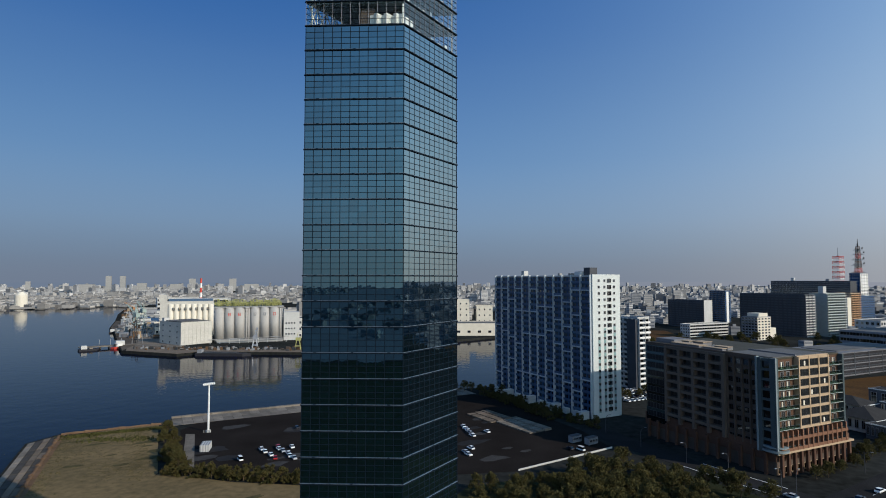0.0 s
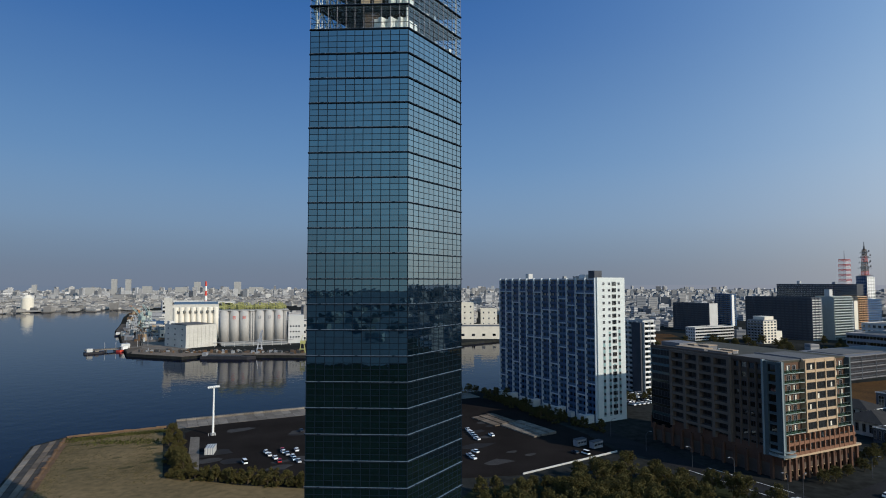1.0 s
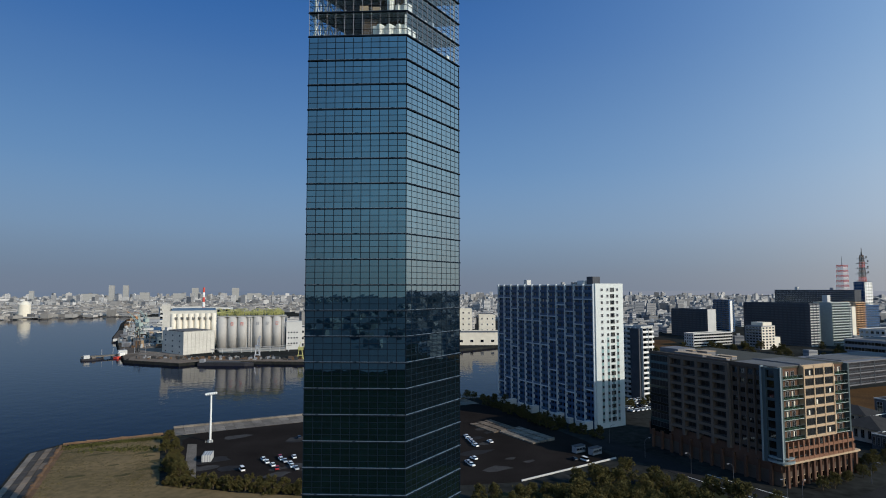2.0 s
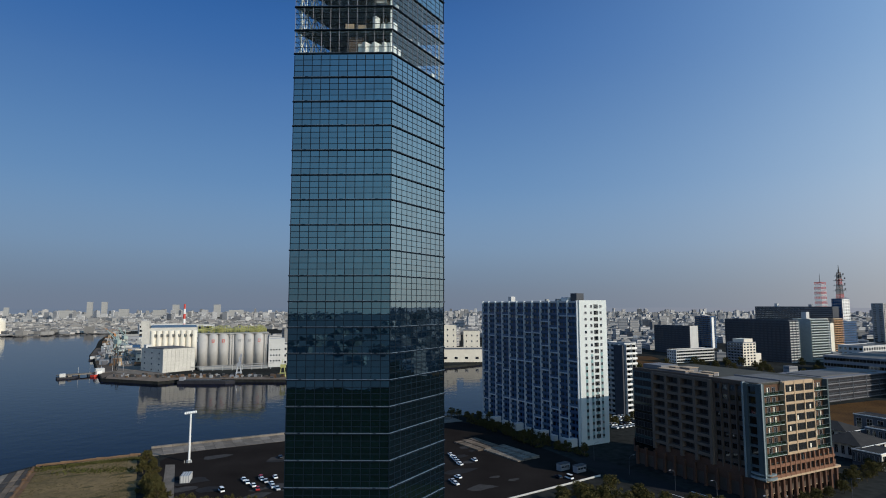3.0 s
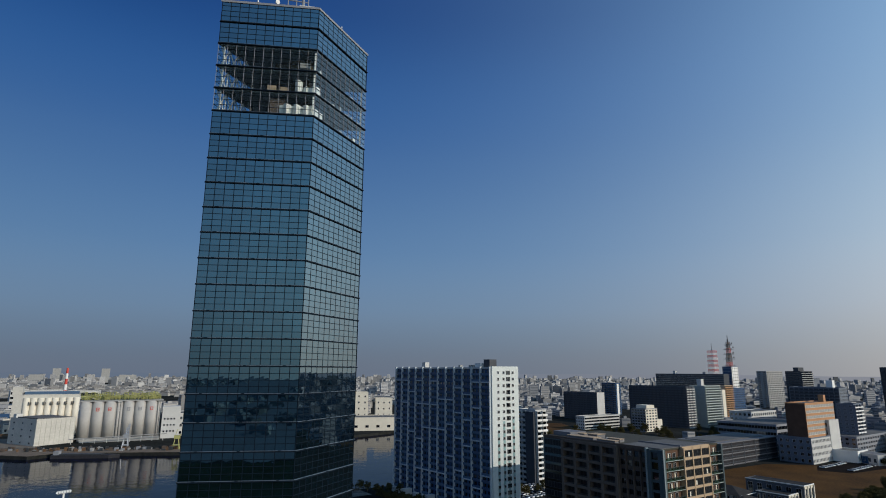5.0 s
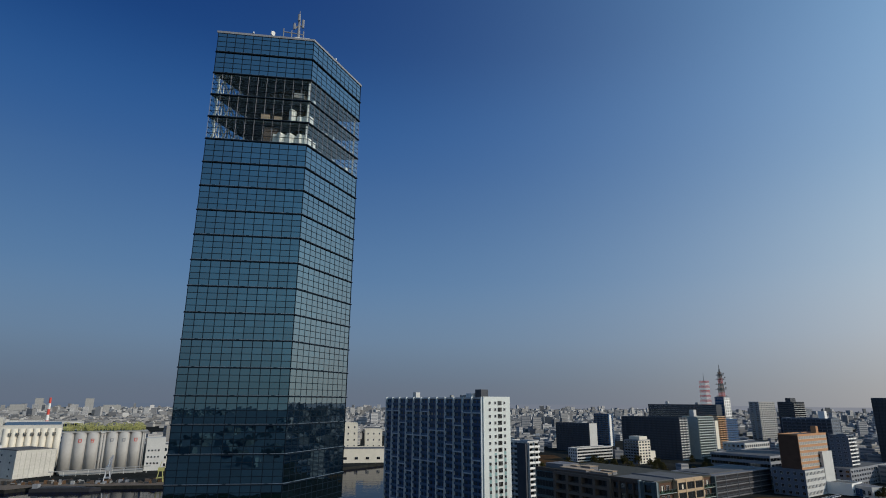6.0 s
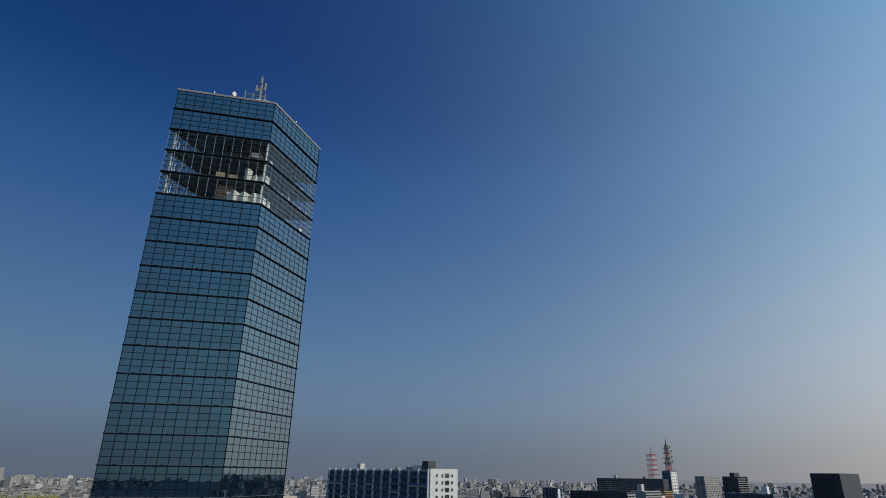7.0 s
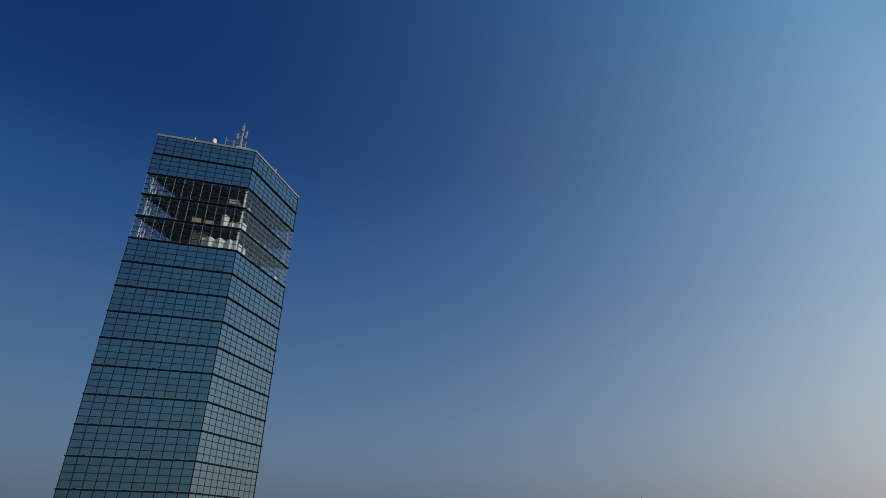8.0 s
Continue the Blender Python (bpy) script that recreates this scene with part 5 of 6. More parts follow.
def town(name, label, count, az, dist, hts, size, seed, tall=0.06, clear=60, glazed=1.0, wall="farwall"):
    rng = random.Random(seed)
    verts, faces, mats = [], [], []

    def add(x, y, a, w, d, z0, z1, mi):
        c, s = math.cos(a), math.sin(a)
        i = len(verts)
        for z in (z0, z1):
            for u, v in ((-w, -d), (w, -d), (w, d), (-w, d)):
                verts.append((x + u * c - v * s, y + u * s + v * c, z))
        for q in ((4, 5, 6, 7), (0, 1, 5, 4), (1, 2, 6, 5), (2, 3, 7, 6), (3, 0, 4, 7)):
            faces.append([i + k for k in q])
            mats.append(2 if q[0] == 4 and mi == 0 else mi)
    for _ in range(count):
        th = radians(rng.uniform(*az))
        r = math.sqrt(rng.uniform(dist[0] ** 2, dist[1] ** 2))
        x, y = r * math.sin(th), r * math.cos(th)
        if any(abs(x - p) < clear and abs(y - q) < clear for p, q in NAMED):
            continue
        if (x < 130 and y < 700 and y > 100) or (130 < x < 345 and 480 < y < 790):
            continue
        if -760 < x < -330 and y < 1500:
            continue
        w, d = rng.uniform(*size), rng.uniform(*size) * 0.7
        h = rng.uniform(*hts) if rng.random() > tall else rng.uniform(hts[1], hts[1] * 2.2)
        a = radians(rng.choice((26, -20, 8)) + rng.uniform(-8, 8))
        if h > hts[1]:
            w, d = w * 0.8, d * 0.7
        add(x, y, a, w, d, 0, h, 0)
        if rng.random() < 0.5:
            add(x, y, a, w * 0.3, d * 0.35, h, h + 2.5, 0)
        n = max(1, int(h / 3.6)) if rng.random() < glazed else 0
        for k in range(n):
            z = h * (k + 0.35) / n
            add(x, y, a, w + 0.08, d * 0.88, z, z + h / n * 0.42, 1)
            add(x, y, a, w * 0.92, d + 0.08, z, z + h / n * 0.42, 1)
    me = bpy.data.meshes.new(name)
    me.from_pydata(verts, [], faces)
    me.materials.append(M[wall])
    me.materials.append(M["farwindow"])
    me.materials.append(M["farroof"])
    me.polygons.foreach_set("material_index", mats)
    return tagged(new(name, me), label, "city", kind="stuff")


town("town_houses", "dense low houses and small blocks of the town", 900, (8, 62), (560, 1300), (4, 11), (4, 11), 1, tall=0.03)
town("town_blocks", "mixed office and apartment blocks in the middle distance", 3000, (-2, 66), (1200, 2600), (5, 17), (5, 14), 2, tall=0.08)
town("skyline_blocks", "far city blocks along the hazy skyline", 4600, (-60, 70), (2500, 4600), (6, 20), (7, 18), 3, tall=0.09, glazed=0.6)
town("harbour_sheds", "pale harbour sheds and tanks across the water", 1700, (-46, -2), (1620, 2700), (3, 8), (6, 18), 4, tall=0.04, glazed=0.4, wall="shedwall")
town("wharf_sheds", "low pale sheds behind the silos", 160, (-24, 2), (780, 1500), (6, 16), (8, 24), 6, tall=0.05, glazed=0.6, wall="shedwall")
# next two towns stay out of view; only the tower glass mirrors them
town("beach_town", "low town blocks behind the park", 1700, (135, 225), (420, 3800), (3, 9), (6, 15), 9, tall=0.03, clear=30, glazed=0.0, wall="shedwall")
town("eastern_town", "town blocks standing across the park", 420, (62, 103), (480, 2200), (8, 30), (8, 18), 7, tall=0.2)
town("edge_of_town", "low dark roofs and small blocks at the edge of town", 240, (40, 58), (480, 1300), (5, 16), (6, 16), 8, tall=0.05, clear=34, wall="shedwall")
# ---- trees ----
def leaf_crown(name, seed, radius, height, base, clumps, leaves, size):
    """A crown of leaf tufts with gaps and an uneven outline."""
    rng = random.Random(seed)
    verts, faces = [], []
    for _ in range(clumps):
        th, u = rng.uniform(0, math.tau), rng.random()
        rr = radius * math.sqrt(rng.random()) * (1.0 - 0.55 * u * u)
        c = Vector((rr * math.cos(th), rr * math.sin(th), base + height * u))
        cr = rng.uniform(0.5, 1.15) * radius * 0.27
        for _ in range(leaves):
            v = Vector((rng.gauss(0, 1), rng.gauss(0, 1), rng.gauss(0, 0.8)))
            v = v.normalized() * cr * rng.uniform(0.55, 1.05)
            p = c + v
            a = Vector((rng.gauss(0, 1), rng.gauss(0, 1), rng.gauss(0, 0.6))).normalized()
            b = a.cross(Vector((rng.gauss(0, 1), rng.gauss(0, 1), rng.gauss(0, 1)))).normalized()
            s = size * rng.uniform(0.6, 1.3)
            i = len(verts)
            verts += [p - a * s, p + b * s * 0.6, p + a * s, p - b * s * 0.6]
            faces.append((i, i + 1, i + 2, i + 3))
    me = bpy.data.meshes.new(name)
    me.from_pydata([tuple(v) for v in verts], [], faces)
    me.materials.append(M["leaf"])
    return me


def tree(seed, height, radius, label, group, trunk=True, clumps=56, leaves=56, size=0.24):
    t = thing("tree" if trunk else "shrub", 0, 0, -60, 0, label, "tree" if trunk else "shrub", group)
    rng = random.Random(seed)
    bm = bmesh.new()
    rod(bm, (0, 0, -0.2), (0.1, 0, height * 0.55), 0.22, 0.12, n=7)
    for k in range(5):
        a = k * 1.3 + rng.random()
        z = height * rng.uniform(0.25, 0.5)
        rod(bm, (0.05, 0, z), (math.cos(a) * radius * 0.7, math.sin(a) * radius * 0.7, z + height * 0.3), 0.1, 0.04, n=5)
    part("trunk", bm, M["bark"], t)
    low = height * (0.28 if trunk else 0.08)
    part("crown", leaf_crown("crown", seed, radius, height - low - 0.5, low, clumps, leaves, size), None, t)
    return t


park_trees = [tree(s, h, r, "evergreen park tree with a dense dark crown", "park trees") for s, h, r in ((1, 8.5, 3.6), (2, 7.0, 3.2), (3, 9.5, 3.9))]
shrubs = [tree(s, h, r, "olive-green leafy shrub of a loose hedge", "hedge shrubs", False, 36, 56, 0.19) for s, h, r in ((4, 4.2, 2.3), (5, 3.4, 2.0), (6, 5.2, 2.5))]
rng = random.Random(21)


def plant(models, pts, jitter=1.2, lo=0.8, hi=1.25, z=0.0):
    for x, y in pts:
        m = rng.choice(models)
        s = rng.uniform(lo, hi)
        copy_thing(m, pose(x + rng.uniform(-jitter, jitter), y + rng.uniform(-jitter, jitter), z, 0, 0, rng.uniform(0, 360)) @ Matrix.Diagonal((s, s, s, 1)))


def along(a, b, step):
    a, b = Vector(a), Vector(b)
    n = max(1, int((b - a).length / step))
    return [tuple(a.lerp(b, k / n)) for k in range(n + 1)]


plant(shrubs + park_trees[1:2], along((-124, 262), (-106, 226), 4.5) + along((-119, 258), (-101, 220), 5), 1.6, 0.5, 0.9)
plant(shrubs + park_trees[1:2], along((-106, 226), (-96, 207), 3.0) + along((-100, 216), (-92, 208), 3), 1.8, 0.7, 1.15)
plant(shrubs, along((-96, 203), (-48, 194), 2.8) + along((-90, 206), (-50, 198), 4.5), 0.9, 0.8, 1.15)
for y0 in range(7):
    plant(park_trees, along((10, 170 - y0 * 7), (38, 181 - y0 * 8), 6.5) + along((43, 195 - y0 * 8), (78, 195 - y0 * 9), 6.5), 1.8, 0.75, 1.1)
plant(park_trees, along((11, 184), (44, 194), 5) + along((20, 178), (40, 186), 5), 1.5, 0.6, 0.9)
plant(park_trees, along((44, 200), (70, 203), 6) + along((84, 188), (98, 176), 5), 1.5, 0.8, 1.1)
plant(shrubs, along((30, 338), (60, 280), 4) + along((24, 342), (52, 282), 4.5) + along((60, 278), (70, 266), 4), 1.5, 0.8, 1.3)
plant(park_trees, along((6, 356), (34, 346), 5), 1.5, 0.6, 0.9)
plant(park_trees, along((128, 198), (186, 238), 5) + along((158, 226), (200, 252), 6), 1.5, 0.4, 0.62)
plant(park_trees, along((200, 236), (262, 268), 7) + along((255, 262), (300, 300), 9) + along((196, 228), (262, 258), 8), 2, 0.6, 0.9)
plant(park_trees, along((262, 262), (312, 292), 4.5) + along((246, 256), (300, 280), 5) + along((258, 274), (268, 284), 4) + along((268, 276), (318, 306), 6), 1.8, 0.7, 1.0)
plant(park_trees, along((100, 330), (135, 352), 8) + along((140, 340), (190, 420), 14), 3, 0.6, 0.9)
for m in park_trees + shrubs:
    m.matrix_basis = pose({1: 20, 2: 34}.get(m.children[0].data.users, 48) + rng.uniform(-6, 6), 170 + rng.uniform(-12, 12), 0)

# ---- car park ----
M["tyre"] = mat("tyre_rubber", (0.02, 0.02, 0.02), 0.8)
M["glazing"] = coated_glass("car_window_glass", (0.06, 0.07, 0.08), 0.05)
PAINT = {n: mat(n + "_car_paint", c, 0.25, vary=0.03, bump=0.0, spec=0.6) for n, c in
         (("white", (0.8, 0.8, 0.8)), ("silver", (0.45, 0.46, 0.48)), ("black", (0.025, 0.025, 0.03)), ("red", (0.4, 0.03, 0.03)))}


def car(colour, van=False):
    t = thing("van" if van else "car", 0, 0, -80, 0, f"{colour} parked {'van' if van else 'car'} on the asphalt", "car", "parked cars")
    h = 1.95 if van else 1.45
    prof = [(-2.1, 0.35), (2.1, 0.35), (2.15, 0.75), (2.0, 0.95), (-2.0, 0.98), (-2.15, 0.8)]
    top = [(-1.95, 0.97), (1.75 if van else 1.15, 0.96), (1.2 if van else 0.45, h), (-1.8 if van else -1.2, h)]
    for nm, pts, w0, m in (("body", prof, 0.85, PAINT[colour]), ("cabin", top, 0.78, M["glazing"])):
        bm = bmesh.new()
        a = [bm.verts.new((x, -w0, z)) for x, z in pts]
        b = [bm.verts.new((x, w0, z)) for x, z in pts]
        bm.faces.new(a)
        bm.faces.new(b[::-1])
        for i in range(len(pts)):
            j = (i + 1) % len(pts)
            bm.faces.new((a[i], b[i], b[j], a[j]))
        bmesh.ops.recalc_face_normals(bm, faces=bm.faces)
        bmesh.ops.bevel(bm, geom=bm.edges[:], offset=0.07, segments=1, affect="EDGES")
        part(nm, bm, m, t)
    boxpart("roof", PAINT[colour], t, -1.75 if van else -1.15, -0.7, h - 0.03, 1.15 if van else 0.42, 0.7, h + 0.04)
    wm = bmesh.new()
    rod(wm, (0, -0.1, 0), (0, 0.1, 0), 0.32, n=14)
    wm = mesh("wheel", wm, M["tyre"])
    for x in (-1.35, 1.35):
        for y in (-0.8, 0.8):
            put("wheel", wm, t, x, y, 0.32)
    return t


fleet = {k: car(k) for k in PAINT}
fleet["van"] = car("white", True)
SPOTS = [(-61.5, 231.5, "white"), (-59.6, 229.4, "silver"), (-66.6, 231, "white"), (-64.8, 228.6, "white"), (-62.2, 225.6, "white"), (-57.2, 226.8, "white"), (-56.2, 224.4, "white"),
         (-60.0, 222.6, "red"), (-62.4, 233.8, "red"), (-58.0, 233.6, "white"), (-54.4, 222.4, "silver"), (-54, 253, "white"), (-50.6, 255, "white"), (-49.2, 252.6, "white"),
         (-51.5, 247.4, "white"), (-49.8, 246, "silver"), (-60.4, 262, "black"), (-76.1, 219.1, "van"), (10.4, 262, "white"), (10.9, 259.4, "white"), (11.6, 256.8, "silver"),
         (9.6, 265.5, "white"), (12.2, 253.6, "white"), (17.4, 258.4, "white"), (10.8, 232.4, "white"), (9.8, 226.0, "white"), (8.9, 228.6, "silver"), (54, 231.5, "van"), (51, 232.5, "black")]
for x, y, c in SPOTS:
    cx, cy = min(((-60, 228), (-51.5, 251), (10.6, 259), (9.8, 229), (52, 232), (-76, 219)), key=lambda q: math.hypot(q[0] - x, q[1] - y))
    x, y = cx + (x - cx) * 1.3 - (3.5 if cx in (-60, -51.5) else 0), cy + (y - cy) * 1.3
    copy_thing(fleet[c], pose(x, y, 0.06, 0, 0, rng.choice((112, 120, -62)) + rng.uniform(-6, 6)) @ Matrix.Diagonal((0.86, 0.86, 0.92, 1)))
for k in range(34):
    copy_thing(fleet[rng.choice(("white", "silver", "white", "black", "white"))], pose(102 + (k % 9) * 3.0 + rng.uniform(-0.3, 0.3), 322 + (k // 9) * 8.5 + (k % 9) * 1.5, 0.0, 0, 0, 118 + rng.uniform(-4, 4)))
for k in range(26):
    copy_thing(fleet[rng.choice(("white", "silver", "black", "white"))], pose(346 + (k % 13) * 2.9 + (k // 13) * 9, 386.5 + (k % 13) * 1.4 - (k // 13) * 15, 0.17, 0, 0, 112 + rng.uniform(-5, 5)))
for (x, y, a), c in zip(((128, 180, 32), (139, 186.5, 32), (158, 201, 32), (108, 182, 120)), ("black", "white", "white", "silver")):
    copy_thing(fleet[c], pose(x, y, 0.08, 0, 0, a))
for i, m in enumerate(fleet.values()):
    m.matrix_basis = pose(-40 + 3.2 * i, 268 + 1.6 * i, 0.06, 0, 0, 30)

# a ribbed white container by the hedge
box_van = thing("container", -94.5, 232.5, 0.06, 12, "ribbed white storage container on the car park", "container")
boxpart("body", M["offwhite"], box_van, -1.7, -3.2, 0.15, 1.7, 3.2, 2.7)
for k in range(4):
    boxpart("roof_rib", M["grey"], box_van, -1.55 + k * 0.95, -3.15, 2.7, -1.3 + k * 0.95, 3.15, 2.82)
    boxpart("side_rib", M["grey"], box_van, -1.55 + k * 0.95, -3.3, 0.2, -1.3 + k * 0.95, -3.2, 2.7)
for y in (-2.5, 2.5):
    boxpart("skid", M["darkmetal"], box_van, -1.6, y - 0.2, 0, 1.6, y + 0.2, 0.15)

# floodlight mast
mast = thing("floodlight_mast", -104.6, 259.6, 0.06, 10, "tall white floodlight mast with a lamp rack", "lamp post")
bm = bmesh.new()
rod(bm, (0, 0, 0.8), (0, 0, 20.6), 0.5, 0.34, n=16)
part("pole", bm, M["white"], mast, "tapered white steel pole")
bm = bmesh.new()
rod(bm, (0, 0, 0), (0, 0, 0.9), 1.3, 1.1, n=12)
part("footing", bm, M["concrete"], mast)
bm = bmesh.new()
rod(bm, (-2.3, 0, 20.4), (2.3, 0, 20.9), 0.16)
rod(bm, (-2.3, 0, 21.3), (2.3, 0, 21.8), 0.16)
part("rack", bm, M["offwhite"], mast)
for k in range(6):
    bm = bmesh.new()
    x = -2.2 + k * 0.88
    rod(bm, (x, -0.35, 21.2 + x * 0.11), (x, 0.35, 20.9 + x * 0.11), 0.42, 0.25, n=10)
    part("floodlight", bm, M["white"], mast, "white floodlight head")
for k in range(3):
    boxpart("post", M["offwhite"], mast, -1.6 + k * 1.4, -1.4, 0, -1.45 + k * 1.4, -1.25, 1.1)

# white barrier and site huts by the road
barrier = thing("barrier", 26.7, 207.6, 0, math.degrees(math.atan2(27.4, 41.3)), "long low white concrete barrier beside the road", "barrier")
for k in range(16):
    bm = bmesh.new()
    box(bm, k * 3.1, -0.25, 0, k * 3.1 + 3.04, 0.25, 0.2)
    box(bm, k * 3.1, -0.14, 0.25, k * 3.1 + 3.04, 0.14, 0.6)
    part("barrier_block", bm, M["offwhite"], barrier)
for x, y, a in ((53.5, 241, 34), (59.5, 238, 34)):
    hut = thing("site_hut", x, y, 0.06, a, "grey-white prefabricated site hut", "hut", "site huts")
    boxpart("body", M["grey"], hut, 0, 0, 0.2, 5.4, 2.4, 2.8)
    boxpart("roof", M["darkgrey"], hut, -0.15, -0.15, 2.8, 5.55, 2.55, 2.95)
    boxpart("base", M["darkmetal"], hut, 0.3, 0.3, 0, 5.1, 2.1, 0.2)
    wm = window_mesh(1.4, 1.0, M["metal"], M["windowglass"])
    for k in range(3):
        put("window", wm, hut, 1.0 + k * 1.7, 0, 1.2)
# stacked paving slabs on the car park
for i, (x, y, n) in enumerate(((12, 292, 16), (28, 272, 20))):
    stack = thing("slab_stack", x, y, 0.06, -58, "rows of stacked pale concrete paving slabs", "paving slabs", "stacks")
    for k in range(n):
        for r in range(3):
            boxpart("paving_slab", M["quay"] if i else M["apronwood"], stack, k * 1.25 - (6 if i else 0), r * 4.4, 0, k * 1.25 + 1.15 - (6 if i else 0), r * 4.4 + 4.0, 0.5 + 0.25 * ((k * 3 + r) % 3))

# worn patches on the asphalt
M["patch"] = mat("worn_grey_asphalt", (0.045, 0.042, 0.04), 0.9, vary=0.35, scale=0.3, fine=2.0, spec=0.12)
M["oil"] = mat("dark_resurfaced_asphalt", (0.02, 0.019, 0.019), 0.85, vary=0.3, scale=0.3, fine=2.0, spec=0.12)
for k in range(26):
    x, y = (rng.uniform(-100, -30), rng.uniform(212, 272)) if k < 18 else (rng.uniform(5, 36), rng.uniform(215, 290))
    r0 = rng.uniform(1.2, 5.0)
    pts = []
    for i in range(9):
        a = i * math.tau / 9
        rr = r0 * rng.uniform(0.6, 1.2)
        pts.append((x + rr * 1.8 * math.cos(a) * 0.8 - rr * math.sin(a) * 0.5, y + rr * 1.8 * math.cos(a) * 0.5 + rr * math.sin(a) * 0.8))
    bm = bmesh.new()
    prism(bm, pts, 0.05, 0.066 + 0.0004 * k)
    tagged(part("asphalt_patch", bm, M["patch"] if k % 3 else M["oil"]), "irregular worn patch in the asphalt", "asphalt patch", "asphalt patches", "structure")
# dry tufts and scrub on the sandy field
verts, faces = [], []
for k in range(3000):
    if k < 2100:
        f = rng.random()
        a, b = (Vector((-166, 250)), Vector((-132, 270))) if f < 0.35 else (Vector((-134, 266)), Vector((-101, 203))) if f < 0.7 else (Vector((-160, 240)), Vector((-130, 185)))
        c = a.lerp(b, rng.random()) + Vector((abs(rng.gauss(0, 4)) * (1 if f > 0.7 else 0.6 if f < 0.35 else -1), -abs(rng.gauss(0, 5))))
    else:
        q = ((-140, 226), (-150, 238), (-122, 214), (-128, 246), (-112, 205))[k % 5]
        c = Vector(q) + Vector((rng.gauss(0, 7), rng.gauss(0, 4)))
    h, w, th = rng.uniform(0.06, 0.2), rng.uniform(0.15, 0.4), rng.uniform(0, math.pi)
    ux, uy = w * math.cos(th), w * math.sin(th)
    i = len(verts)
    verts += [(c.x - ux, c.y - uy, 0.08), (c.x + ux, c.y + uy, 0.08), (c.x + ux * 0.4, c.y + uy * 0.4 + 0.15, 0.1 + h), (c.x - ux * 0.5, c.y - uy * 0.5 - 0.1, 0.1 + h * 0.8)]
    faces.append((i, i + 1, i + 2, i + 3))
me = bpy.data.meshes.new("grass_tufts")
me.from_pydata(verts, [], faces)
M["tuft"] = mat("dry_grass_tuft", (0.085, 0.07, 0.032), 0.95, vary=0.3, scale=0.1, per=0.35, island=True, spec=0.1)
me.materials.append(M["tuft"])
tagged(new("grass_tufts", me), "sparse dry grass tufts on the sandy field", "grass", kind="stuff")

# green scrub along the shore side of the field
verts, faces = [], []
for k in range(2600):
    f = rng.random()
    c = Vector((-163, 252)).lerp(Vector((-128, 268)), f) + Vector((rng.gauss(0, 2.2), -abs(rng.gauss(0, 2.6)) * (0.4 + 1.4 * abs(noise.noise(Vector((f * 9, 1.0, 0)))))))
    if k % 5 == 0:
        c = Vector((-150, 246)).lerp(Vector((-118, 250)), f) + Vector((rng.gauss(0, 3), rng.gauss(0, 2.2)))
    h, w, th = rng.uniform(0.15, 0.6), rng.uniform(0.2, 0.55), rng.uniform(0, math.pi)
    ux, uy = w * math.cos(th), w * math.sin(th)
    i = len(verts)
    verts += [(c.x - ux, c.y - uy, 0.08), (c.x + ux, c.y + uy, 0.08), (c.x + ux * 0.4, c.y + uy * 0.4 + 0.2, 0.1 + h), (c.x - ux * 0.5, c.y - uy * 0.5 - 0.15, 0.1 + h * 0.8)]
    faces.append((i, i + 1, i + 2, i + 3))
me = bpy.data.meshes.new("shore_scrub")
me.from_pydata(verts, [], faces)
M["scrub"] = mat("green_scrub", (0.055, 0.055, 0.018), 0.95, vary=0.3, scale=0.1, per=0.4, island=True, spec=0.1)
me.materials.append(M["scrub"])
tagged(new("shore_scrub", me), "patchy green scrub along the field edge", "scrub", kind="stuff")

# ---- quay edges ----
quay = thing("quay_walk", 0, 0, 0, 0, "weathered concrete quay promenade with panel joints", "quay", kind="structure")
a, b = Vector((-133, 285.2)), Vector((12, 359.5))
d = (b - a).normalized()
nrm = Vector((d.y, -d.x))
n = 36
step = (b - a).length / n
for k in range(n):
    for r, (w0, w1, z) in enumerate(((0.0, 1.6, 0.9), (1.7, 8.5, 0.12), (8.6, 16.5, 0.1))):
        p = a + d * (k * step)
        c = [p + nrm * w0, p + nrm * w1, p + d * (step - 0.12) + nrm * w1, p + d * (step - 0.12) + nrm * w0]
        bm = bmesh.new()
        prism(bm, [tuple(q) for q in c], -0.3, z + 0.02 * ((k * 7 + r) % 3))
        part("paving_panel", bm, M["quay"], quay)
apron = thing("apron", 0, 0, 0, 0, "old concrete boat apron with dark stained strips", "quay", kind="structure")
a0, a1, b0, b1 = Vector((-126, 148)), Vector((-171.5, 241)), Vector((-112, 144)), Vector((-165.5, 256))
for k in range(14):
    for r in range(5):
        c = [a0.lerp(b0, r / 5 + 0.01).lerp(a1.lerp(b1, r / 5 + 0.01), k / 14 + 0.002), a0.lerp(b0, r / 5 + 0.19).lerp(a1.lerp(b1, r / 5 + 0.19), k / 14 + 0.002),
             a0.lerp(b0, r / 5 + 0.19).lerp(a1.lerp(b1, r / 5 + 0.19), (k + 0.97) / 14), a0.lerp(b0, r / 5 + 0.01).lerp(a1.lerp(b1, r / 5 + 0.01), (k + 0.97) / 14)]
        bm = bmesh.new()
        prism(bm, [tuple(q) for q in c], -0.4, 0.16 + 0.03 * ((k * 5 + r * 3) % 4))
        part("paving_panel", bm, (M["quay"], M["darkquay"], M["apronwood"], M["darkquay"] if k % 5 else M["apronwood"], M["rust"])[r], apron)
bank = thing("earth_bank", 0, 0, 0, 0, "low rust-brown earth bank along the sandy field", "bank", kind="structure")
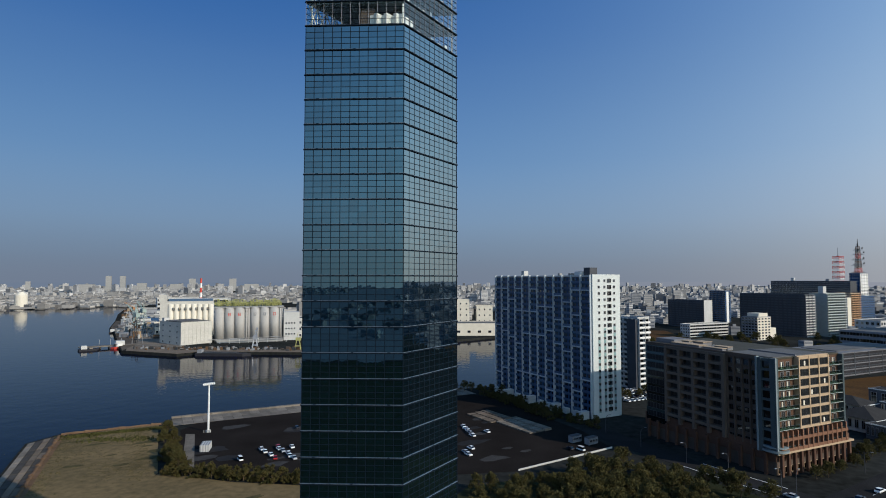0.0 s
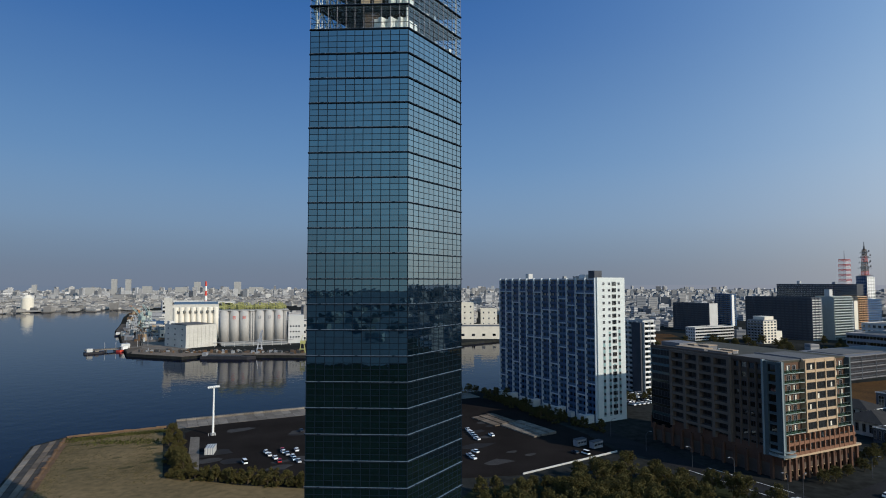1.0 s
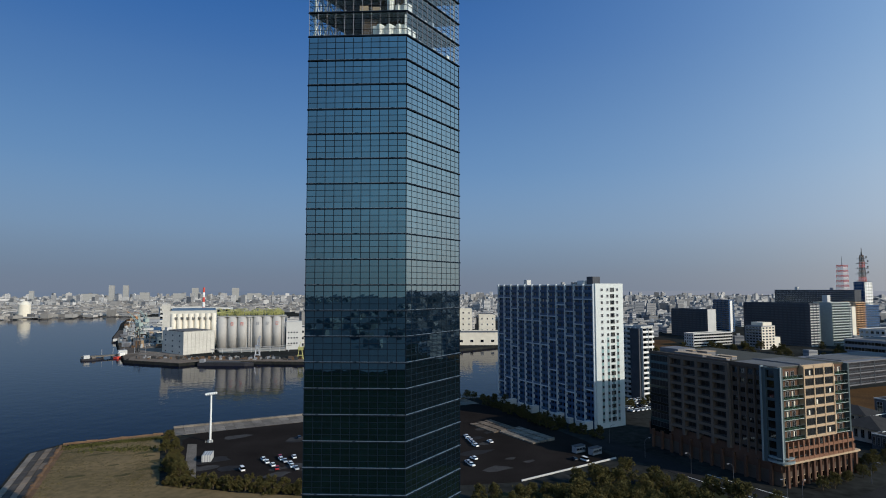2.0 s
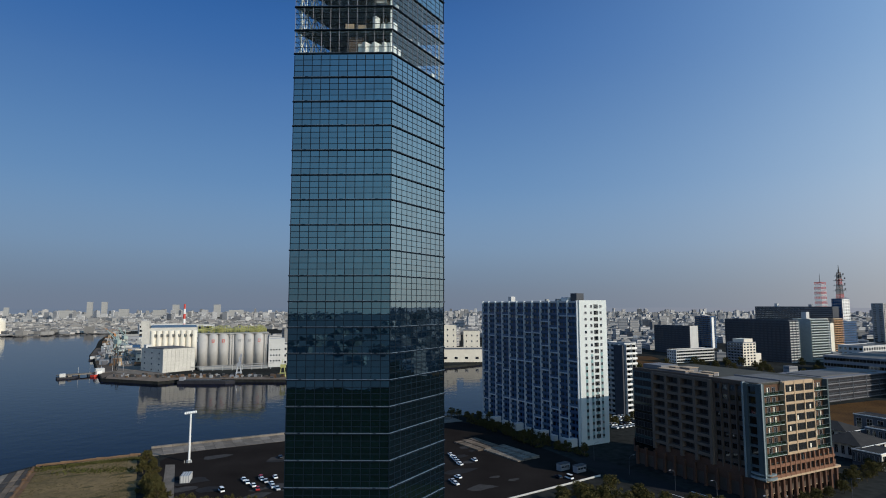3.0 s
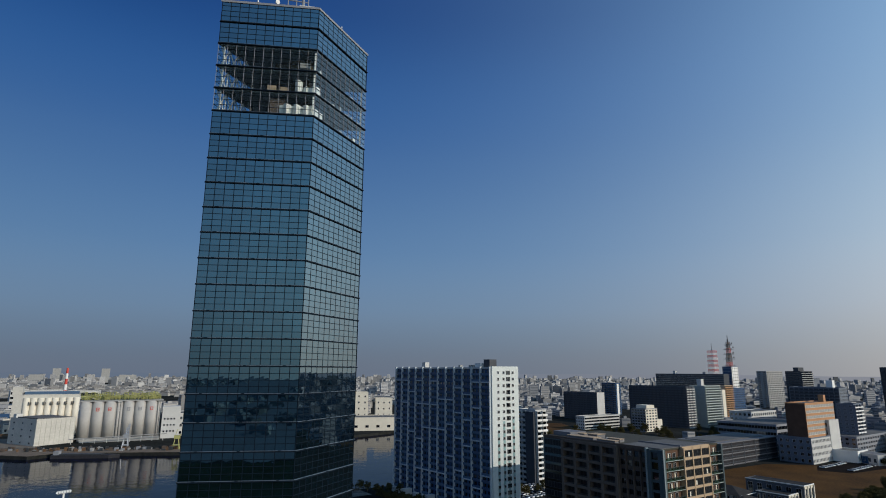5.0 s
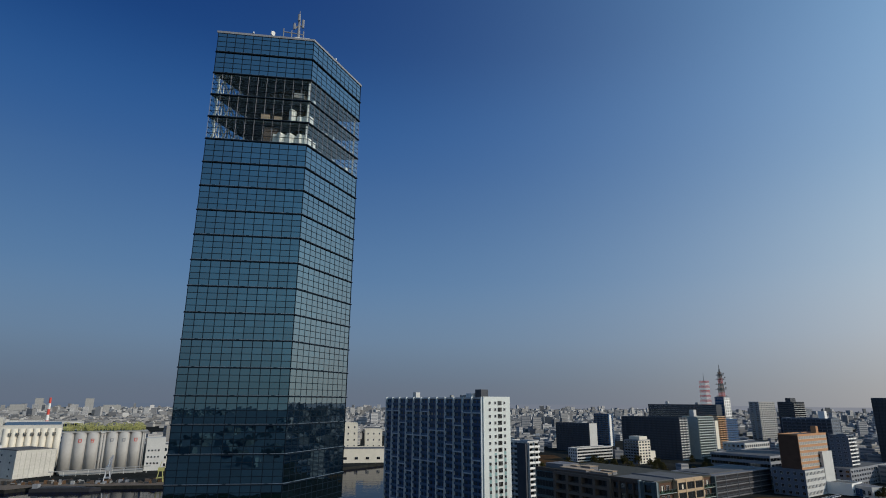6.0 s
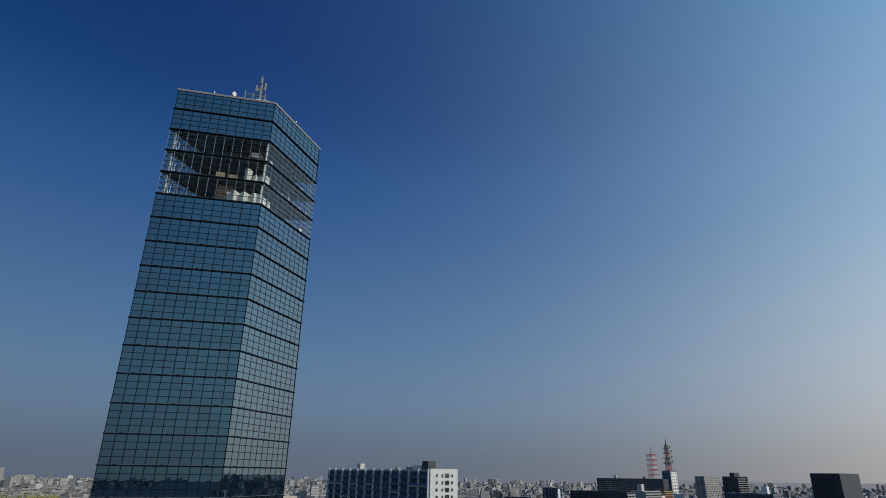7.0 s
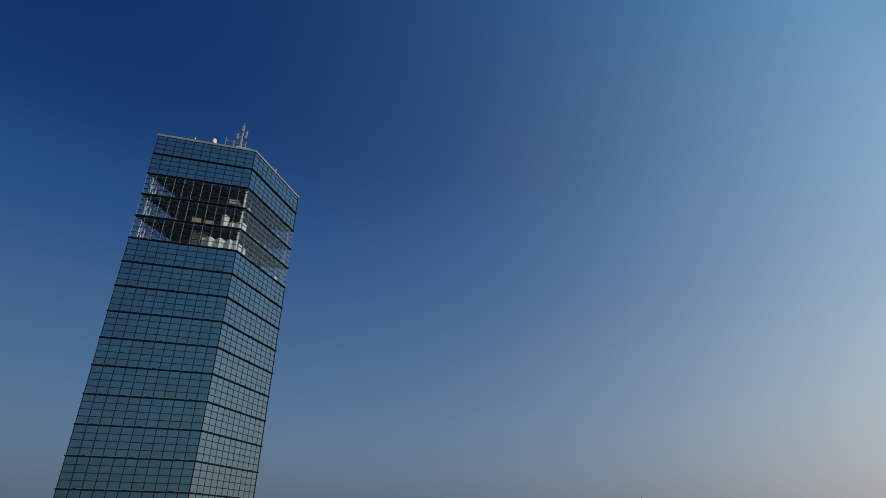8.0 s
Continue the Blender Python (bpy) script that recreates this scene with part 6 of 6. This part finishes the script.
for p0, p1 in (((-133, 183), (-166, 252)), ((-167, 255), (-132, 273))):
    for k, (q0, q1) in enumerate(zip(along(p0, p1, 4)[:-1], along(p0, p1, 4)[1:])):
        bm = bmesh.new()
        rod(bm, (*q0, 0.15), (*q1, 0.15), 0.55 + 0.2 * (k % 3), 0.7 - 0.15 * (k % 2), n=7)
        part("soil_mound", bm, M["rust"], bank)

# ---- roads, lines and lamps by the block ----
slab("avenue", [(112, 178), (122, 164), (330, 296), (320, 312)], -0.5, 0.09, M["road"], "wide asphalt avenue beside the block", "road")
for k in range(16):
    bm = bmesh.new()
    c, dd = Vector((121 + k * 7.0, 175 + k * 4.5)), Vector((0.84, 0.54))
    prism(bm, [tuple(c), tuple(c + dd * 3.5), tuple(c + dd * 3.5 + Vector((-0.09, 0.18))), tuple(c + Vector((-0.09, 0.18)))], 0.09, 0.1)
    tagged(part("road_line", bm, M["white"]), "white lane dash on the avenue", "road line", "lane dashes", "structure")
for e0, e1 in (((86.6, 213), (104.6, 183)), ((95.4, 215), (111.6, 190))):
    d = (Vector(e1) - Vector(e0)).normalized()
    s = Vector((d.y, -d.x)) * 0.3
    bm = bmesh.new()
    prism(bm, [tuple(Vector(e0)), tuple(Vector(e1)), tuple(Vector(e1) - s), tuple(Vector(e0) - s)], 0.07, 0.09)
    tagged(part("road_line", bm, M["white"]), "white edge line on the road", "road line", "edge lines", "structure")


def street_lamp(x, y, a):
    t = thing("street_lamp", x, y, 0, a, "slim grey street lamp with a curved arm", "street lamp", "street lamps")
    bm = bmesh.new()
    rod(bm, (0, 0, 0), (0, 0, 6.5), 0.11, 0.08, n=8)
    rod(bm, (0, 0, 6.5), (0.9, 0, 7.5), 0.07, n=6)
    rod(bm, (0.9, 0, 7.5), (2.0, 0, 7.7), 0.06, n=6)
    part("pole", bm, M["darkgrey"], t)
    boxpart("lamp_head", M["grey"], t, 1.8, -0.15, 7.58, 2.7, 0.15, 7.76)
    return t


for x, y, a in ((90, 216, 200), (99, 203, 200), (108, 187, 200), (111.3, 184.5, 40), (147.8, 205, -50), (174, 222, -50), (200, 239, -50), (80, 236, 20), (72, 258, 20)):
    street_lamp(x, y, a)

# ---- wharf things ----
wharf = Vector((-226, 545))
barge = thing("barge", -203, 533, -2.5, -3, "long dark empty barge moored at the wharf", "barge")
bm = bmesh.new()
pts = [(-24, -4), (20, -4), (27, 0), (20, 4), (-24, 4)]
prism(bm, pts, -0.6, 2.6)
part("hull", bm, M["hull"], barge)
boxpart("hold_coaming", M["darkmetal"], barge, -18, -3, 2.6, 14, 3, 3.4)
boxpart("wheelhouse", M["grey"], barge, -23, -2.2, 2.6, -19, 2.2, 5.6)
pier = thing("pier", -352, 585, -2.5, 38, "low grey timber pier on dark piles", "pier")
boxpart("deck", M["quay"], pier, -14, -5, 2.0, 56, 5, 2.8)
for k in range(9):
    for y in (-4.2, 4.2):
        bm = bmesh.new()
        rod(bm, (-12 + k * 8.2, y, -2), (-12 + k * 8.2, y, 2.2), 0.5, n=8)
        part("pile", bm, M["darkquay"], pier)
boxpart("shed", M["offwhite"], pier, 18, -4, 2.8, 26, 3, 7.0)
for k in range(5):
    bm = bmesh.new()
    rod(bm, (4 + 10 * k, 3, 2.8), (4 + 10 * k, 3, 9.0), 0.2)
    part("bollard_post", bm, M["metal"], pier)


def unloader(x, y, a, colour, label, s=1.0):
    t = thing("wharf_crane", x, y, 0, a, label, "crane", "wharf cranes")
    for sx in (-5, 5):
        for sy in (-4, 4):
            bm = bmesh.new()
            rod(bm, (sx * s, sy * s, 0), (sx * 0.5 * s, sy * 0.5 * s, 16 * s), 0.7 * s, 0.5 * s)
            part("leg", bm, colour, t)
    boxpart("machine_house", colour, t, -4 * s, -3 * s, 16 * s, 5 * s, 3 * s, 21 * s)
    boxpart("crossbeam", colour, t, -5 * s, -4 * s, 6 * s, 5 * s, 4 * s, 7.2 * s)
    for y0 in (-1.5, 1.5):
        bm = bmesh.new()
        rod(bm, (2 * s, y0 * s, 20 * s), (24 * s, y0 * 0.4 * s, 33 * s), 0.6 * s, 0.35 * s)
        for k in range(5):
            rod(bm, ((3 + 4 * k) * s, y0 * s, (20.5 + 2.4 * k) * s), ((3 + 4 * k) * s, -y0 * s, (21.6 + 2.4 * k) * s), 0.25 * s)
        part("boom", bm, colour, t)
    bm = bmesh.new()
    rod(bm, (-2 * s, 0, 21 * s), (0, 0, 30 * s), 0.5 * s)
    rod(bm, (0, 0, 30 * s), (24 * s, 0, 33 * s), 0.15 * s)
    part("gantry", bm, colour, t)
    return t


unloader(-425, 800, 150, M["craneblue"], "pale green dockside crane with a raised boom", 1.0)
unloader(-452, 850, 120, M["craneblue"], "pale green dockside crane with a raised boom", 0.9)
unloader(-560, 1050, 200, M["craneorange"], "orange dockside crane on a square gantry", 0.8)
unloader(-470, 905, 140, M["craneblue"], "pale green dockside crane with a raised boom", 1.0)
unloader(-182, 560, 100, M["metal"], "grey wharf unloader in front of the silos", 0.62)
unloader(-140, 558, 10, M["moss"], "yellow-green wharf crane with a low boom", 0.55)
for i, (x, y, a, l) in enumerate(((-350, 572, 40, 9), (-440, 770, 118, 20))):
    low = thing("barge", x, y, -2.5, a, "flat grey work barge moored by the pier", "barge")
    bm = bmesh.new()
    prism(bm, [(-l, -4), (l - 3, -4), (l, 0), (l - 3, 4), (-l, 4)], -0.5, 1.8)
    part("hull", bm, M["hull"], low)
    boxpart("deck_house", M["offwhite"], low, -l + 2, -2.4, 1.8, -l + 7, 2.4, 5.0)
    boxpart("deck_load", M["quay"], low, -l + 9, -3, 1.8, l - 6, 3, 2.8)
for k in range(26):
    f = k / 25
    c = Vector((-350, 640)).lerp(Vector((-640, 1180)), f) + Vector((rng.uniform(8, 46), rng.uniform(0, 20)))
    w, d, h = rng.uniform(10, 26), rng.uniform(10, 22), rng.uniform(4, 11)
    block("shed", "small harbour shed on the wharf", c.x, c.y, rng.choice((30, 34, 24)), w, d, h, 1, M[rng.choice(("offwhite", "concrete", "grey", "slate", "cream"))],
          {"s": ("win", 3)}, win=(0.4, 0.3), group="wharf sheds", parapet=0.3)
slab("wharf_side", [(-306, 552), (-344, 613), (-435, 764), (-464, 806), (-533, 941), (-505, 945), (-425, 800), (-398, 742), (-318, 598)], -0.5, 0.14, M["apronwood"],
     "worn concrete quay along the pier side", "wharf")
slab("wharf_yard", [(-318, 600), (-398, 744), (-425, 802), (-504, 946), (-400, 946), (-330, 720), (-268, 620), (-262, 577), (-320, 594)], -0.5, 0.1, M["quay"],
     "weathered concrete yard between the wharf sheds", "wharf")
slab("wharf_apron", [(-302, 551), (-243, 528), (-226, 545), (-133, 539), (-128, 556), (-215, 566), (-262, 575), (-322, 592)], -0.5, 0.12, M["apronwood"],
     "worn concrete wharf apron in front of the silos", "wharf")
tug = thing("tug_boat", -330, 590, -2.5, 70, "small white and red harbour tug", "boat")
bm = bmesh.new()
prism(bm, [(-8, -2.6), (5, -2.6), (9, 0), (5, 2.6), (-8, 2.6)], -0.4, 2.0)
part("hull", bm, M["red"], tug)
boxpart("wheelhouse", M["white"], tug, -4, -1.8, 2.0, 2, 1.8, 5.4)
boxpart("funnel", M["darkmetal"], tug, -6, -0.6, 2.0, -4.8, 0.6, 5.0)
chimney = thing("chimney", -504, 1198, 0, 0, "slim red and white banded chimney", "chimney")
for k in range(7):
    bm = bmesh.new()
    rod(bm, (0, 0, k * 10), (0, 0, k * 10 + 10), 3.2 - k * 0.2, 3.0 - k * 0.2, n=14)
    part("chimney_band", bm, M["red"] if k % 2 == 0 else M["white"], chimney)
tank = thing("storage_tank", -1021, 1394, -2.5, 0, "pale round storage tower standing in the water", "tank")
bm = bmesh.new()
rod(bm, (0, 0, -2), (0, 0, 32), 14, 13, n=28)
rod(bm, (0, 0, 32), (0, 0, 40), 13, 5, n=28)
part("shell", bm, M["cream"], tank)
boxpart("landing", M["darkquay"], tank, -20, -22, -2, 34, 0, 2)
for x, y, w, h in ((-1775, 3025, 26, 84), (-1712, 3046, 26, 84), (-1414, 3202, 34, 70), (-1213, 3264, 38, 70), (-2057, 2832, 20, 56), (-1500, 3160, 60, 40), (-1150, 3330, 80, 38), (-1640, 3080, 46, 46), (-1880, 2960, 70, 40)):
    block("apartment_block", "pale distant high-rise on the hazy skyline", x, y, 20, w, w * 0.7, h, 12, M["concrete"], {}, group="skyline towers")
for x, y, a, w, d, h in ((-620, 1250, 30, 90, 40, 26), (-470, 1090, 25, 60, 40, 30), (-560, 1330, 15, 60, 60, 22), (-360, 900, 25, 70, 40, 20), (-300, 820, 20, 60, 30, 16)):
    block("shed", "pale harbour warehouse with a flat roof", x, y, a, w, d, h, 3, M["offwhite"], {"s": ("band", 6)}, group="wharf buildings")
# piles of goods along the wharf edge
clutter = thing("wharf_clutter", 0, 0, 0, 0, "rusty and pale goods stacked along the wharf edge", "goods")
for k in range(150):
    s = rng.random()
    p = Vector((-300, 556)).lerp(Vector((-140, 548)), s) + Vector((rng.uniform(-3, 3), rng.uniform(0, 16)))
    w, h = rng.uniform(0.8, 3.4), rng.uniform(0.6, 3.2)
    boxpart("crate", M[rng.choice(("rust", "darkmetal", "brick", "concrete", "rust", "grey", "darkquay"))], clutter, p.x, p.y, 0, p.x + w, p.y + w * 0.6, h)

for k in range(240):
    s = rng.uniform(0.06, 1.0)
    p = Vector((-350, 618)).lerp(Vector((-685, 1250)), s) + Vector((rng.uniform(-7, 44), rng.uniform(0, 6)))
    w, h = rng.uniform(2, 10), rng.uniform(1.5, 8.0)
    boxpart("crate", M[rng.choice(("rust", "grey", "concrete", "offwhite", "darkquay", "roofgrey", "offwhite", "peach"))], clutter, p.x, p.y, 0, p.x + w, p.y + rng.uniform(1.5, 5), h)
for k in range(24):
    s = rng.random()
    p = Vector((-346, 618)).lerp(Vector((-560, 1000)), s) + Vector((rng.uniform(4, 34), 0))
    h, a = rng.uniform(8, 20), rng.uniform(-5, 5)
    bm = bmesh.new()
    rod(bm, (p.x, p.y, 0), (p.x + a, p.y, h), 0.45, 0.3)
    rod(bm, (p.x + 4, p.y, 0), (p.x + a + 1, p.y, h), 0.45, 0.3)
    rod(bm, (p.x + a, p.y, h), (p.x + a * 3, p.y + 4, h * 0.9), 0.4, 0.25)
    part("derrick_frame", bm, M[rng.choice(("craneblue", "darkmetal", "darkmetal", "metal"))], clutter)

# dark hollows and grassy patches in the sandy field
M["hollow"] = mat("dark_grassy_soil", (0.07, 0.058, 0.026), 0.95, vary=0.4, scale=0.25, fine=1.5, spec=0.1)
for k, (x, y, r0, st) in enumerate(((-124, 243, 1.8, 2.6), (-121, 238, 1.2, 2.0), (-143, 240, 1.5, 3.0), (-150, 246, 2.0, 4.5), (-138, 262, 1.6, 5.0), (-126, 264, 1.2, 3.0),
                                    (-135, 212, 1.6, 2.5), (-118, 214, 1.4, 2.2), (-128, 226, 1.0, 2.2), (-112, 222, 2.2, 2.0), (-113, 232, 2.4, 1.6), (-60, 182, 1.6, 3.0))):
    pts = []
    for i in range(14):
        a = i * math.tau / 14
        rr = r0 * rng.uniform(0.55, 1.25)
        pts.append((x + rr * st * math.cos(a) * 0.86 - rr * math.sin(a) * 0.5, y + rr * st * math.cos(a) * 0.5 + rr * math.sin(a) * 0.86))
    bm = bmesh.new()
    prism(bm, pts, 0.05, (0.145 if x < -100 else 0.185) + 0.001 * k)
    tagged(part("bare_patch", bm, M["hollow"]), "uneven darker patch in the sandy field", "soil patch", "soil patches", "structure")
plant(park_trees, [(rng.uniform(180, 420), rng.uniform(545, 640)) for _ in range(34)]
      + [(rng.uniform(395, 470), rng.uniform(350, 395)) for _ in range(16)], 0, 0.8, 1.3)

# glowing ring painted in haze colours, closing the view below the horizon
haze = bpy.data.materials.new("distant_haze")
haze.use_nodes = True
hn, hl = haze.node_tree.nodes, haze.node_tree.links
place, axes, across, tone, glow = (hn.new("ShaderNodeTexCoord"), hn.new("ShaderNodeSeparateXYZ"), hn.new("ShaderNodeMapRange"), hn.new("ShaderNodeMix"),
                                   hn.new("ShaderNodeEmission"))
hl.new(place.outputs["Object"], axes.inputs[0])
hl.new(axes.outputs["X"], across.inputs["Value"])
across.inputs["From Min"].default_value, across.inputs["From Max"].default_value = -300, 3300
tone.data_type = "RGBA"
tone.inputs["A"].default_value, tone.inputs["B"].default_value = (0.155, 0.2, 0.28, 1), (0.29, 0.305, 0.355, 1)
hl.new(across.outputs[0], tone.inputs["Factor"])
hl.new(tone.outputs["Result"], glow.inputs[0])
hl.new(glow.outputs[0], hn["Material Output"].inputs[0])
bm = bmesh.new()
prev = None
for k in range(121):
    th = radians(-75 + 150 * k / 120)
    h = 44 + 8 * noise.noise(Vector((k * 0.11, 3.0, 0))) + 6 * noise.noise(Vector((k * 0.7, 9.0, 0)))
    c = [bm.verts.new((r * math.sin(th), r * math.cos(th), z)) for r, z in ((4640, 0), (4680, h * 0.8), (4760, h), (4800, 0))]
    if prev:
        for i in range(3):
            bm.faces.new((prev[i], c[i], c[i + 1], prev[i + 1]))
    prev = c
tagged(part("backdrop", bm, haze), "glowing ring in haze colours along the horizon", "haze", kind="structure")
